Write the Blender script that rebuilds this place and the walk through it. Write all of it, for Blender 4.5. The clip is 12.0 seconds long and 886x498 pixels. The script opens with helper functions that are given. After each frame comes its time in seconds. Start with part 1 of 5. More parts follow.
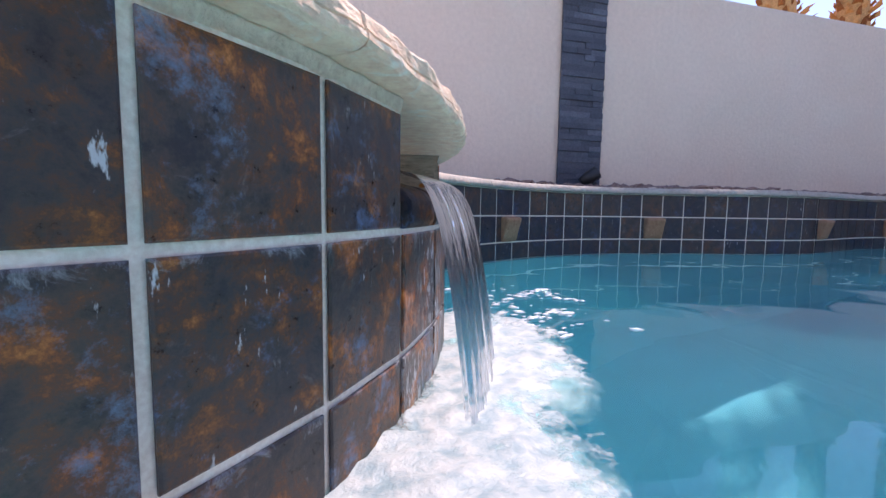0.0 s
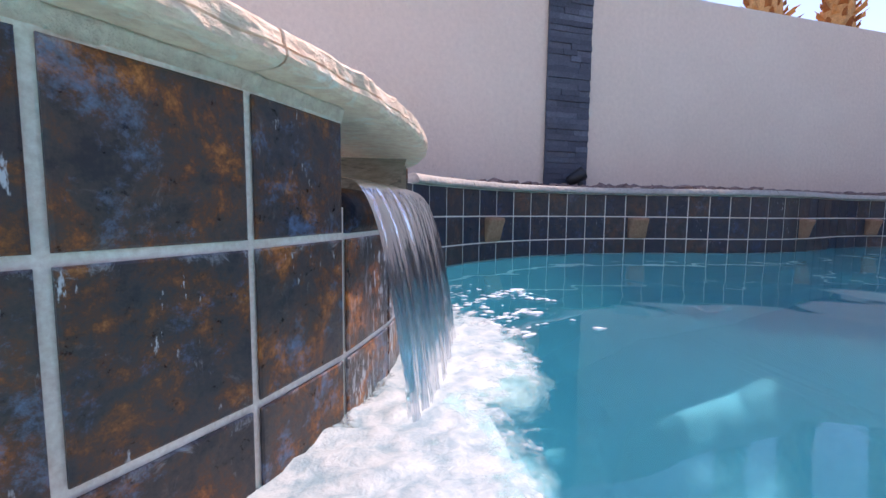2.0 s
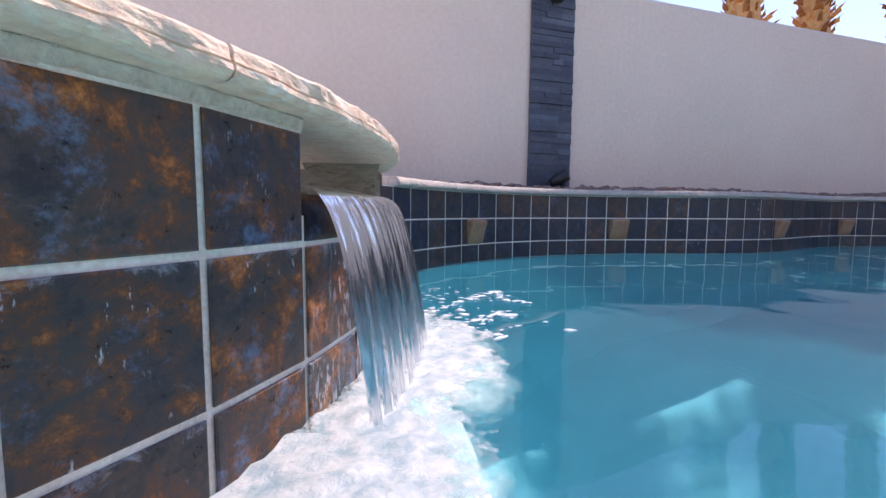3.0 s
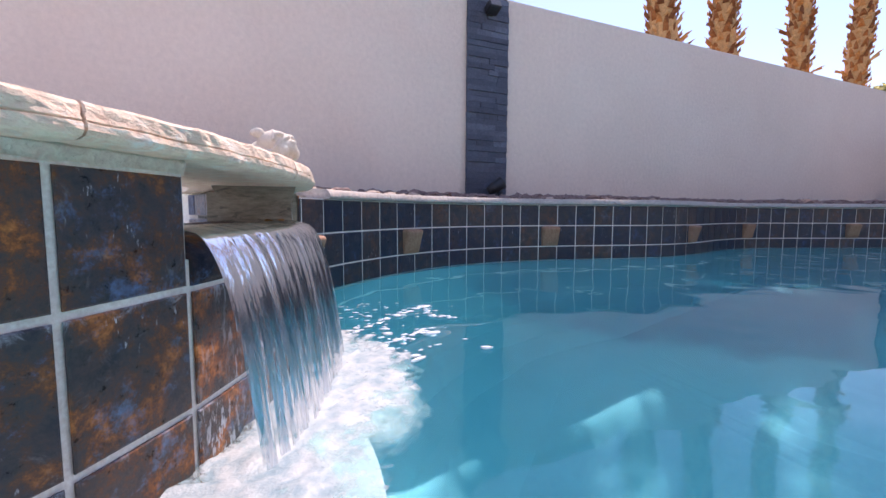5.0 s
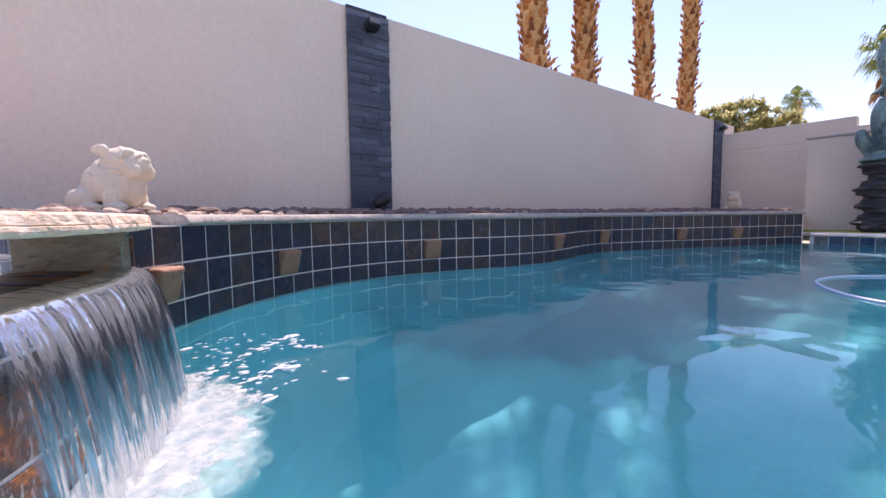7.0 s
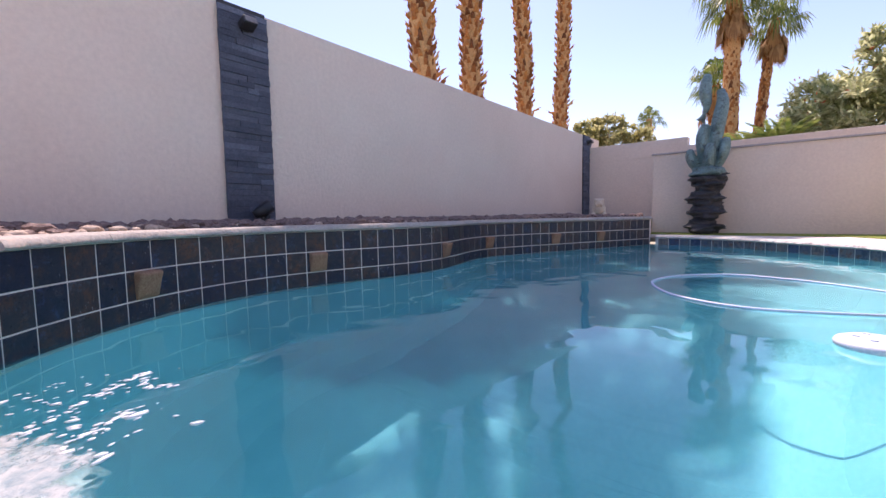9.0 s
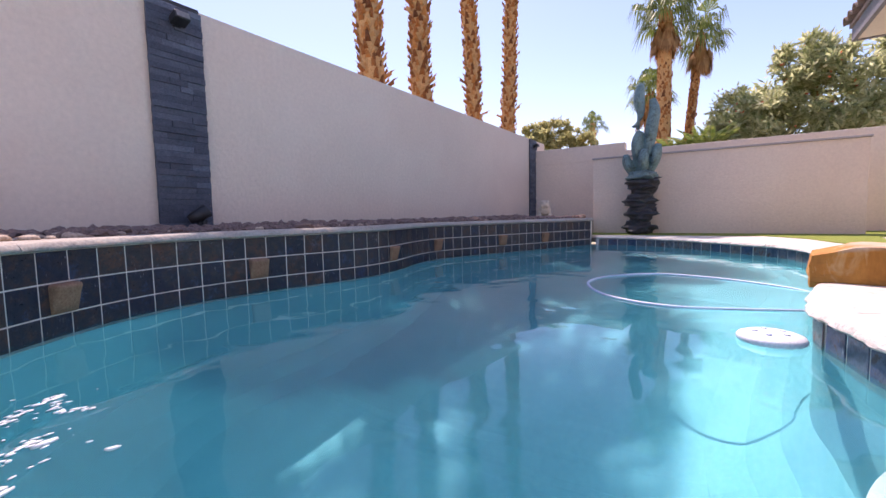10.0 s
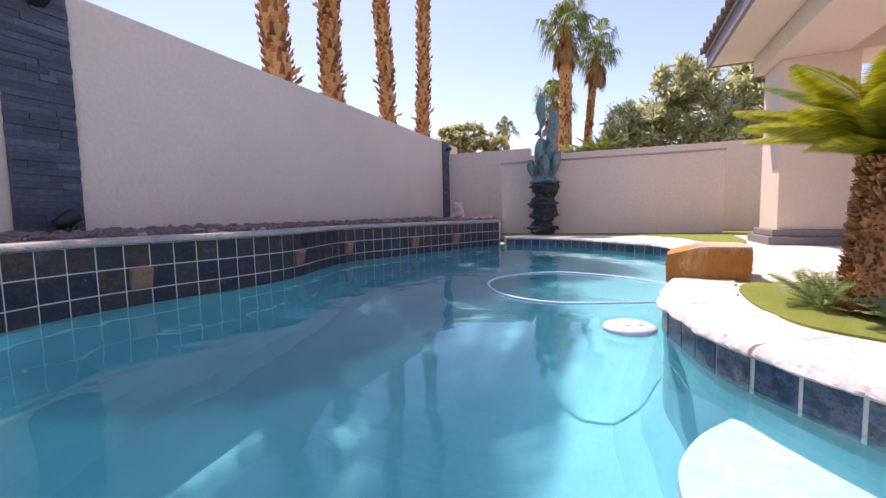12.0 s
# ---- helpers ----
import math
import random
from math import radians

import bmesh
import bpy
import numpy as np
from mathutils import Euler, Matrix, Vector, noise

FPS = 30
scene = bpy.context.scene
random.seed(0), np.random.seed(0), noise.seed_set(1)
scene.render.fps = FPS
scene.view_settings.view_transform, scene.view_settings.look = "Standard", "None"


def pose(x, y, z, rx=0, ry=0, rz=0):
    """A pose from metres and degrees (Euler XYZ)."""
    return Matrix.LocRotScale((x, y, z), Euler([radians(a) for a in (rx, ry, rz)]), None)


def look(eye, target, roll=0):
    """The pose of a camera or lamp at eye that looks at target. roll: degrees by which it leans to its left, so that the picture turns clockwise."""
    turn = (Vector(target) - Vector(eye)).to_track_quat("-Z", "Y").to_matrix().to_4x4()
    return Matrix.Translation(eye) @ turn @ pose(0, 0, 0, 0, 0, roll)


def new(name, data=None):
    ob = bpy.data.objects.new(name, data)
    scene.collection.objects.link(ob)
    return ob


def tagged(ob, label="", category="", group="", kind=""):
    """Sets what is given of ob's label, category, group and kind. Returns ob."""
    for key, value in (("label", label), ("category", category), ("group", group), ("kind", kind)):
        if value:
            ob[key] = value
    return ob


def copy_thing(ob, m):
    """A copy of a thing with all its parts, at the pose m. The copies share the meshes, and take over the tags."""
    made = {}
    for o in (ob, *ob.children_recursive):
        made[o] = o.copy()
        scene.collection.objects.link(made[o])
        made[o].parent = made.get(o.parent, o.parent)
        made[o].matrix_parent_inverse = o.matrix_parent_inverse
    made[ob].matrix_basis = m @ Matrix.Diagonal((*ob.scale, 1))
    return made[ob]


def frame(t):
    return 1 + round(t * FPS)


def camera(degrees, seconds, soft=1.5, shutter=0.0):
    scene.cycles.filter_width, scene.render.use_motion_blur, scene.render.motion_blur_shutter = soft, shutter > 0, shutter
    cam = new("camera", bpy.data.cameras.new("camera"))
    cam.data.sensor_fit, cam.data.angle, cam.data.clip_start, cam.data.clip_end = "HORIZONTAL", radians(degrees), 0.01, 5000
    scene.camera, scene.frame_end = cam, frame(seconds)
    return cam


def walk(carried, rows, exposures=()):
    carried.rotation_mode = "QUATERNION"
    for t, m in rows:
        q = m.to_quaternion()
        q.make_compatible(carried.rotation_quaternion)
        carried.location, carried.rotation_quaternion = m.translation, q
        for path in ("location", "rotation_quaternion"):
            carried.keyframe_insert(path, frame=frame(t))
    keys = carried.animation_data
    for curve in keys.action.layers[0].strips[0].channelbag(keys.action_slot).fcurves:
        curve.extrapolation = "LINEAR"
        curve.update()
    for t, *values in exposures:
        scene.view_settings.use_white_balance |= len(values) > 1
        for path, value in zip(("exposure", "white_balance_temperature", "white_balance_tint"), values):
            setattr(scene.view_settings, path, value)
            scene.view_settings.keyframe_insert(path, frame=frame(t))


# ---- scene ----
cam = camera(92.8, 12.0)
PATH = [
    (0, (0.332, 0.599, 0.275), (0.841, 2.525, 0.093), 0.8),
    (0.5, (0.341, 0.591, 0.276), (0.85, 2.516, 0.093), 0.7),
    (1, (0.357, 0.58, 0.279), (0.867, 2.505, 0.096), 0.7),
    (1.5, (0.375, 0.573, 0.281), (0.891, 2.497, 0.098), 0.7),
    (2, (0.394, 0.562, 0.283), (0.921, 2.482, 0.099), 0.6),
    (2.5, (0.411, 0.551, 0.286), (0.958, 2.467, 0.106), 0.4),
    (3, (0.428, 0.541, 0.292), (1.004, 2.447, 0.113), 0.4),
    (5, (0.493, 0.504, 0.345), (1.298, 2.327, 0.173), 0.2),
    (5.5, (0.516, 0.487, 0.37), (1.408, 2.269, 0.203), -0.1),
    (6, (0.534, 0.462, 0.398), (1.529, 2.189, 0.233), -0.2),
    (6.5, (0.551, 0.436, 0.424), (1.654, 2.096, 0.26), -0.3),
    (7, (0.577, 0.39, 0.428), (1.781, 1.98, 0.275), -0.7),
    (9, (0.627, 0.301, 0.504), (2.17, 1.564, 0.35), -0.9),
    (9.5, (0.634, 0.27, 0.52), (2.244, 1.447, 0.364), -1.0),
    (10, (0.645, 0.232, 0.536), (2.316, 1.319, 0.379), -1.1),
    (10.5, (0.65, 0.208, 0.548), (2.377, 1.204, 0.388), -1.0),
    (11, (0.654, 0.162, 0.552), (2.425, 1.077, 0.391), -1.1),
    (11.5, (0.658, 0.125, 0.553), (2.468, 0.96, 0.392), -1.2),
    (12, (0.659, 0.1, 0.562), (2.503, 0.857, 0.399), -1.2),
]
walk(cam, [(t, look(eye, target, roll)) for t, eye, target, roll in PATH], [(0.0, 0.86, 6600, 30), (6.0, 0.84, 6700, 32), (12.0, 0.66, 7000, 36)])


# ---- world, sun ----
SUN_EL, SUN_AZ = radians(60), radians(44)
world = bpy.data.worlds.new("world")
scene.world = world
world.use_nodes = True
wn, wl = world.node_tree.nodes, world.node_tree.links
sky = wn.new("ShaderNodeTexSky")
sky.sky_type, sky.sun_disc = "NISHITA", False
sky.sun_elevation, sky.sun_rotation, sky.dust_density, sky.air_density, sky.ozone_density = SUN_EL, SUN_AZ, 0.45, 1.0, 2.6
wn["Background"].inputs["Strength"].default_value = 0.15
wl.new(sky.outputs[0], wn["Background"].inputs["Color"])
sun_data = bpy.data.lights.new("sun", "SUN")
sun_data.energy, sun_data.angle, sun_data.color = 3.6, radians(0.53), (1.0, 0.95, 0.87)
sun = new("sun", sun_data)
sun.matrix_world = look((math.sin(SUN_AZ) * math.cos(SUN_EL) * 30, math.cos(SUN_AZ) * math.cos(SUN_EL) * 30, math.sin(SUN_EL) * 30), (0, 0, 0))


# ---- materials ----
def node_mat(name):
    m = bpy.data.materials.new(name)
    m.use_nodes = True
    return m, m.node_tree.nodes, m.node_tree.links, m.node_tree.nodes["Principled BSDF"]


def coords(n, l, scale, per_object=False, stretch=(1, 1, 1)):
    tc = n.new("ShaderNodeTexCoord")
    mp = n.new("ShaderNodeMapping")
    mp.inputs["Scale"].default_value = [scale * s for s in stretch]
    l.new(tc.outputs["Object"], mp.inputs["Vector"])
    if per_object:
        info = n.new("ShaderNodeObjectInfo")
        mul = n.new("ShaderNodeMath")
        mul.operation = "MULTIPLY"
        mul.inputs[1].default_value = 40.0
        l.new(info.outputs["Random"], mul.inputs[0])
        comb = n.new("ShaderNodeCombineXYZ")
        for k in range(3):
            l.new(mul.outputs[0], comb.inputs[k])
        l.new(comb.outputs[0], mp.inputs["Location"])
    return mp.outputs[0]


def noise_tex(n, l, vec, scale, detail=4.0, rough=0.6, distort=0.0):
    t = n.new("ShaderNodeTexNoise")
    t.inputs["Scale"].default_value, t.inputs["Detail"].default_value = scale, detail
    t.inputs["Roughness"].default_value, t.inputs["Distortion"].default_value = rough, distort
    l.new(vec, t.inputs["Vector"])
    return t.outputs["Fac"]


def ramp(n, l, fac, stops):
    r = n.new("ShaderNodeValToRGB")
    els = r.color_ramp.elements
    while len(els) < len(stops):
        els.new(0.5)
    for e, (p, c) in zip(els, stops):
        e.position = p
        e.color = (*c, 1) if len(c) == 3 else c
    l.new(fac, r.inputs["Fac"])
    return r.outputs["Color"]


def mixc(n, l, fac, a, b, mode="MIX"):
    x = n.new("ShaderNodeMix")
    x.data_type, x.blend_type = "RGBA", mode
    for sock, v in ((x.inputs[0], fac), (x.inputs[6], a), (x.inputs[7], b)):
        if hasattr(v, "is_output"):
            l.new(v, sock)
        else:
            sock.default_value = v if not isinstance(v, tuple) or len(v) == 4 else (*v, 1)
    return x.outputs[2]


def bump(n, l, bsdf, height, strength, distance):
    b = n.new("ShaderNodeBump")
    b.inputs["Strength"].default_value, b.inputs["Distance"].default_value = strength, distance
    l.new(height, b.inputs["Height"])
    l.new(b.outputs[0], bsdf.inputs["Normal"])


def surface(name, c1, c2, big=1.5, fine=30.0, rough=0.8, bump_d=0.003, bump_s=0.6, c3=None, per_object=False, metal=0.0, fine_mix=0.5, stretch=(1, 1, 1), each=0.0, sunlit_top=None):
    """A two-scale surface: broad stains between two colours, fine grain, relief."""
    m, n, l, b = node_mat(name)
    v = coords(n, l, 1.0, per_object, stretch)
    broad = noise_tex(n, l, v, big, 5, 0.6, 0.4)
    grain = noise_tex(n, l, v, fine, 6, 0.65)
    col = ramp(n, l, broad, [(0.3, c1), (0.7, c2)])
    dark = tuple(x * 0.7 for x in c1)
    light = tuple(min(1.0, x * 1.2) for x in c2)
    col = mixc(n, l, fine_mix, col, ramp(n, l, grain, [(0.32, dark), (0.68, light)]))
    if c3:
        third = noise_tex(n, l, v, big * 2.3, 4, 0.7, 0.8)
        col = mixc(n, l, ramp(n, l, third, [(0.55, (0, 0, 0)), (0.68, (1, 1, 1))]), col, c3)
    if each:
        info = n.new("ShaderNodeObjectInfo")
        col = mixc(n, l, each, col, ramp(n, l, info.outputs["Random"], [(0.0, (0.55, 0.55, 0.6)), (0.6, (1.0, 1.0, 1.0)), (1.0, (1.9, 1.9, 1.9))]), "MULTIPLY")
    # Paints a sunlit top: pale colour above a height, its edge broken by noise.
    if sunlit_top:
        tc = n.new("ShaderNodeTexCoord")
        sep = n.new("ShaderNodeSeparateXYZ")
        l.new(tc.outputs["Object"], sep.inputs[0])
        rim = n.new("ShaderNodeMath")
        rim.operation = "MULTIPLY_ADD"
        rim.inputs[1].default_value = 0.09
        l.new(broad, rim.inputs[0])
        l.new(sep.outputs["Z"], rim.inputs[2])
        col = mixc(n, l, ramp(n, l, rim.outputs[0], [(sunlit_top[0], (0, 0, 0)), (sunlit_top[0] + 0.03, (1, 1, 1))]), col, sunlit_top[1])
    l.new(col, b.inputs["Base Color"])
    b.inputs["Roughness"].default_value, b.inputs["Metallic"].default_value = rough, metal
    bump(n, l, b, grain, bump_s, bump_d)
    return m


def scaled(n, l, value, factor):
    k = n.new("ShaderNodeMath")
    k.operation = "MULTIPLY"
    k.inputs[1].default_value = factor
    l.new(value, k.inputs[0])
    return k.outputs[0]


def pool_plaster():
    """Tinted pool plaster, blotched with age."""
    m, n, l, b = node_mat("pool_plaster")
    v = coords(n, l, 1.0)
    grain = noise_tex(n, l, v, 2.0, 6, 0.6)
    fine = noise_tex(n, l, v, 40.0, 4, 0.6)
    col = ramp(n, l, grain, [(0.3, (0.12, 0.46, 0.53)), (0.7, (0.175, 0.55, 0.63))])
    col = mixc(n, l, 0.3, col, ramp(n, l, fine, [(0.3, (0.8, 0.8, 0.8)), (0.7, (1.15, 1.15, 1.15))]), "MULTIPLY")
    l.new(col, b.inputs["Base Color"])
    b.inputs["Roughness"].default_value = 0.8
    bump(n, l, b, fine, 0.3, 0.002)
    return m


def bark_material():
    """Shaggy palm bark: every old leaf base its own brown, orange or straw."""
    m, n, l, b = node_mat("palm_bark")
    g = n.new("ShaderNodeNewGeometry")
    col = ramp(n, l, g.outputs["Random Per Island"], [(0.0, (0.17, 0.06, 0.018)), (0.35, (0.36, 0.13, 0.032)), (0.7, (0.55, 0.23, 0.06)), (1.0, (0.64, 0.38, 0.16))])
    v = coords(n, l, 1.0)
    grain = noise_tex(n, l, v, 30.0, 6, 0.7)
    col = mixc(n, l, 0.6, col, ramp(n, l, grain, [(0.3, (0.5, 0.45, 0.4)), (0.7, (1.3, 1.3, 1.3))]), "MULTIPLY")
    l.new(col, b.inputs["Base Color"])
    b.inputs["Roughness"].default_value = 0.9
    bump(n, l, b, grain, 0.8, 0.01)
    return m


def tile_material(name, warm, gloss=0.0, limed=False, splashed=False):
    """Glazed slate-look porcelain: charcoal, rust and blue clouds, scratches, lime streaks."""
    m, n, l, b = node_mat(name)
    v = coords(n, l, 1.0, True)
    a = noise_tex(n, l, v, 16.0, 12, 0.76, 0.15)
    c = noise_tex(n, l, v, 11.0, 12, 0.78, 0.1)
    d = noise_tex(n, l, v, 60.0, 6, 0.75)
    e = noise_tex(n, l, v, 26.0, 8, 0.8, 0.8)
    if warm == 1:
        stops = [(0.36, (0.016, 0.018, 0.026)), (0.47, (0.042, 0.036, 0.036)), (0.53, (0.075, 0.036, 0.022)), (0.58, (0.17, 0.062, 0.017)), (0.64, (0.34, 0.13, 0.035)), (0.69, (0.26, 0.15, 0.085)), (0.78, (0.08, 0.06, 0.055))]
        blue = (0.085, 0.155, 0.27)
    elif warm == 0:
        stops = [(0.30, (0.014, 0.019, 0.034)), (0.48, (0.030, 0.034, 0.050)), (0.60, (0.060, 0.044, 0.042)), (0.74, (0.10, 0.058, 0.044))]
        blue = (0.060, 0.10, 0.18)
    else:
        stops = [(0.30, (0.03, 0.045, 0.075)), (0.46, (0.06, 0.085, 0.13)), (0.54, (0.15, 0.18, 0.23)), (0.60, (0.12, 0.065, 0.045)), (0.74, (0.08, 0.09, 0.12))]
        blue = (0.10, 0.17, 0.30)
    col = ramp(n, l, a, stops)
    col = mixc(n, l, ramp(n, l, c, [(0.55, (0, 0, 0)), (0.66, (0.85, 0.85, 0.85))]), col, blue)
    info = n.new("ShaderNodeObjectInfo")
    tint = ramp(n, l, info.outputs["Random"], [(0.0, (1.25, 1.25, 1.35)), (0.5, (1.5, 1.45, 1.4)), (1.0, (1.9, 1.6, 1.4))] if warm == 1 and not gloss else [(0.0, (0.7, 0.8, 1.05)), (0.5, (1.1, 1.05, 1.05)), (1.0, (2.1, 1.4, 1.0))])
    col = mixc(n, l, 1.0, col, tint, "MULTIPLY")
    col = mixc(n, l, ramp(n, l, e, [(0.58, (0, 0, 0)), (0.74, (0.5, 0.5, 0.5))]), col, (0.30, 0.28, 0.27))
    col = mixc(n, l, ramp(n, l, d, [(0.30, (0.7, 0.7, 0.7)), (0.46, (0, 0, 0))]), col, (0.012, 0.011, 0.012))
    st = n.new("ShaderNodeTexCoord")
    mp = n.new("ShaderNodeMapping")
    mp.inputs["Scale"].default_value = (110, 110, 34)
    l.new(st.outputs["Object"], mp.inputs["Vector"])
    add = n.new("ShaderNodeVectorMath")
    l.new(mp.outputs[0], add.inputs[0])
    l.new(v, add.inputs[1])
    lime = noise_tex(n, l, add.outputs[0], 1.0, 4, 0.65)
    patch = noise_tex(n, l, v, 6.0, 2, 0.5)
    mul = n.new("ShaderNodeMath")
    mul.operation = "MULTIPLY"
    cut_at = 0.53 if splashed else 0.64
    l.new(ramp(n, l, lime, [(cut_at, (0, 0, 0)), (cut_at + 0.06, (1, 1, 1))]), mul.inputs[0])
    l.new(ramp(n, l, patch, [(0.40 if splashed else 0.54, (0, 0, 0)), (0.64, (1, 1, 1))]), mul.inputs[1])
    col = mixc(n, l, mul.outputs[0], col, (0.55, 0.57, 0.60))
    if limed:
        lz = n.new("ShaderNodeSeparateXYZ")
        l.new(st.outputs["Object"], lz.inputs[0])
        edge = n.new("ShaderNodeMath")
        edge.operation = "MULTIPLY_ADD"
        edge.inputs[1].default_value = 9.0
        l.new(lz.outputs["Z"], edge.inputs[0])
        l.new(e, edge.inputs[2])
        col = mixc(n, l, ramp(n, l, scaled(n, l, edge.outputs[0], 0.5), [(0.57, (0, 0, 0)), (0.64, (0.7, 0.7, 0.7))]), col, (0.42, 0.45, 0.50))
    l.new(col, b.inputs["Base Color"])
    l.new(ramp(n, l, d, [(0.3, (0.24, 0.24, 0.24)), (0.7, (0.48, 0.48, 0.48))]), b.inputs["Roughness"])
    b.inputs["Specular IOR Level"].default_value = 0.04 if gloss else 0.42
    b.inputs["Coat Weight"].default_value, b.inputs["Coat Roughness"].default_value = gloss, 0.03
    bump(n, l, b, e, 0.4, 0.003)
    return m


M_TILE = tile_material("slate_tile", 1, 0.0, True)
M_TILE_SPLASHED = tile_material("limed_slate_tile", 1, 0.0, True, True)
M_TILE_FAR = tile_material("slate_tile_far", 0)
M_TILE_DECK = tile_material("slate_tile_blue", 2)
M_GROUT = surface("grout", (0.88, 0.76, 0.66), (0.96, 0.87, 0.78), 12, 180, 0.9, 0.001)
M_STUCCO = surface("stucco", (0.77, 0.615, 0.50), (0.84, 0.69, 0.57), 0.9, 26, 0.92, 0.012, 0.7, fine_mix=0.18)
M_WHITE = surface("stucco_white", (0.74, 0.60, 0.46), (0.82, 0.68, 0.54), 0.8, 60, 0.92, 0.004, 0.5, fine_mix=0.2)
# Darker than the stucco: holds the shadow line of the cap as colour.
M_CAP_SHADE = surface("wall_cap_shade", (0.40, 0.35, 0.34), (0.46, 0.41, 0.40), 2, 60, 0.9, 0.003)
M_LEDGER = surface("ledger_stone", (0.050, 0.058, 0.080), (0.105, 0.118, 0.152), 7, 60, 0.7, 0.005, 0.8, per_object=True, each=0.6)
M_COPING = surface("travertine", (0.93, 0.58, 0.40), (0.98, 0.73, 0.55), 7, 55, 0.8, 0.006, 0.9, c3=(0.90, 0.80, 0.68), stretch=(1, 1, 2.2))
# Wet plaster; its dark flat blotches paint in the reflections on it.
M_PIER = surface("wet_plaster", (0.17, 0.15, 0.12), (0.42, 0.37, 0.30), 9, 60, 0.4, 0.004, 0.6, c3=(0.07, 0.065, 0.06), stretch=(0.6, 0.6, 2.2))
M_COPING_GREY = surface("coping_slab", (0.34, 0.29, 0.25), (0.52, 0.46, 0.40), 4, 60, 0.8, 0.004, 0.7, c3=(0.56, 0.44, 0.35))
M_MORTAR = surface("mortar", (0.86, 0.64, 0.50), (0.96, 0.77, 0.64), 22, 90, 0.95, 0.010, 1.0)
M_DECK = surface("deck_stone", (0.60, 0.55, 0.49), (0.74, 0.69, 0.63), 3, 50, 0.8, 0.006, 0.9, c3=(0.58, 0.48, 0.41))
M_PLASTER_WHITE = surface("pool_plaster_white", (0.50, 0.58, 0.60), (0.62, 0.67, 0.68), 1.5, 24, 0.8, 0.004, 0.3)
M_PLASTER = pool_plaster()
M_TURF = surface("turf", (0.17, 0.22, 0.025), (0.30, 0.35, 0.055), 4, 220, 0.9, 0.01, 0.9)
M_GROUND = surface("desert_ground", (0.30, 0.25, 0.20), (0.42, 0.36, 0.29), 0.5, 12, 0.95, 0.01)
M_ROCKS = surface("planter_rock", (0.09, 0.055, 0.05), (0.30, 0.20, 0.17), 14, 60, 0.85, 0.004, 0.7, c3=(0.40, 0.28, 0.21))
# The pale top colour stands for sun falling on the boulder.
M_BOULDER = surface("sandstone", (0.40, 0.14, 0.022), (0.60, 0.27, 0.055), 4, 30, 0.8, 0.008, 0.6, c3=(0.64, 0.40, 0.18), fine_mix=0.3, stretch=(1, 1, 0.35), sunlit_top=(0.135, (0.62, 0.47, 0.36)))
M_CLAY = surface("terracotta", (0.30, 0.135, 0.075), (0.46, 0.25, 0.15), 14, 90, 0.7, 0.002)
M_STATUE = surface("cast_stone", (0.66, 0.56, 0.43), (0.78, 0.69, 0.56), 9, 70, 0.85, 0.002, 0.4, fine_mix=0.25)
M_VERDIGRIS = surface("verdigris_bronze", (0.10, 0.16, 0.16), (0.24, 0.36, 0.34), 6, 40, 0.55, 0.004, 0.7, metal=0.3, c3=(0.07, 0.07, 0.06))
M_PEDESTAL = surface("black_rock", (0.018, 0.018, 0.02), (0.06, 0.06, 0.065), 7, 40, 0.5, 0.01, 1.0)
M_BARK = bark_material()
M_FASCIA = surface("fascia", (0.20, 0.18, 0.18), (0.26, 0.24, 0.24), 2, 50, 0.8, 0.002)
M_ROOF = surface("roof_tile", (0.22, 0.15, 0.11), (0.34, 0.24, 0.18), 3, 40, 0.85, 0.004)
M_BLACK = surface("black_metal", (0.012, 0.012, 0.013), (0.03, 0.03, 0.032), 20, 120, 0.45, 0.001)
M_HOSE = surface("pool_hose", (0.55, 0.62, 0.80), (0.65, 0.72, 0.88), 20, 90, 0.5, 0.001)
M_FLOAT = surface("white_plastic", (0.74, 0.76, 0.80), (0.80, 0.82, 0.86), 8, 90, 0.45, 0.001)


def leaf_material(name, c1, c2, rough=0.55, trans=0.35):
    m, n, l, b = node_mat(name)
    g = n.new("ShaderNodeNewGeometry")
    col = ramp(n, l, g.outputs["Random Per Island"], [(0.0, c1), (1.0, c2)])
    l.new(col, b.inputs["Base Color"])
    b.inputs["Roughness"].default_value = rough
    t = n.new("ShaderNodeBsdfTranslucent")
    l.new(col, t.inputs["Color"])
    mx = n.new("ShaderNodeMixShader")
    mx.inputs[0].default_value = trans
    l.new(b.outputs[0], mx.inputs[1])
    l.new(t.outputs[0], mx.inputs[2])
    l.new(mx.outputs[0], n["Material Output"].inputs["Surface"])
    return m


M_FAN = leaf_material("fan_leaf", (0.09, 0.15, 0.03), (0.30, 0.34, 0.09), 0.45, 0.45)
M_DEADLEAF = leaf_material("dead_leaf", (0.34, 0.17, 0.06), (0.50, 0.28, 0.11), 0.8, 0.2)
M_OLEANDER = leaf_material("oleander_leaf", (0.28, 0.33, 0.14), (0.78, 0.76, 0.46), 0.45, 0.75)
M_TREELEAF = leaf_material("tree_leaf", (0.32, 0.32, 0.12), (0.66, 0.60, 0.30), 0.5, 0.75)
M_FLOWER = leaf_material("flower", (0.65, 0.12, 0.05), (0.75, 0.22, 0.10))
M_SAGO = leaf_material("sago_leaf", (0.22, 0.25, 0.01), (0.45, 0.42, 0.02))
M_SAGO_GREEN = leaf_material("sago_leaf_green", (0.12, 0.20, 0.05), (0.28, 0.36, 0.12), 0.45, 0.45)


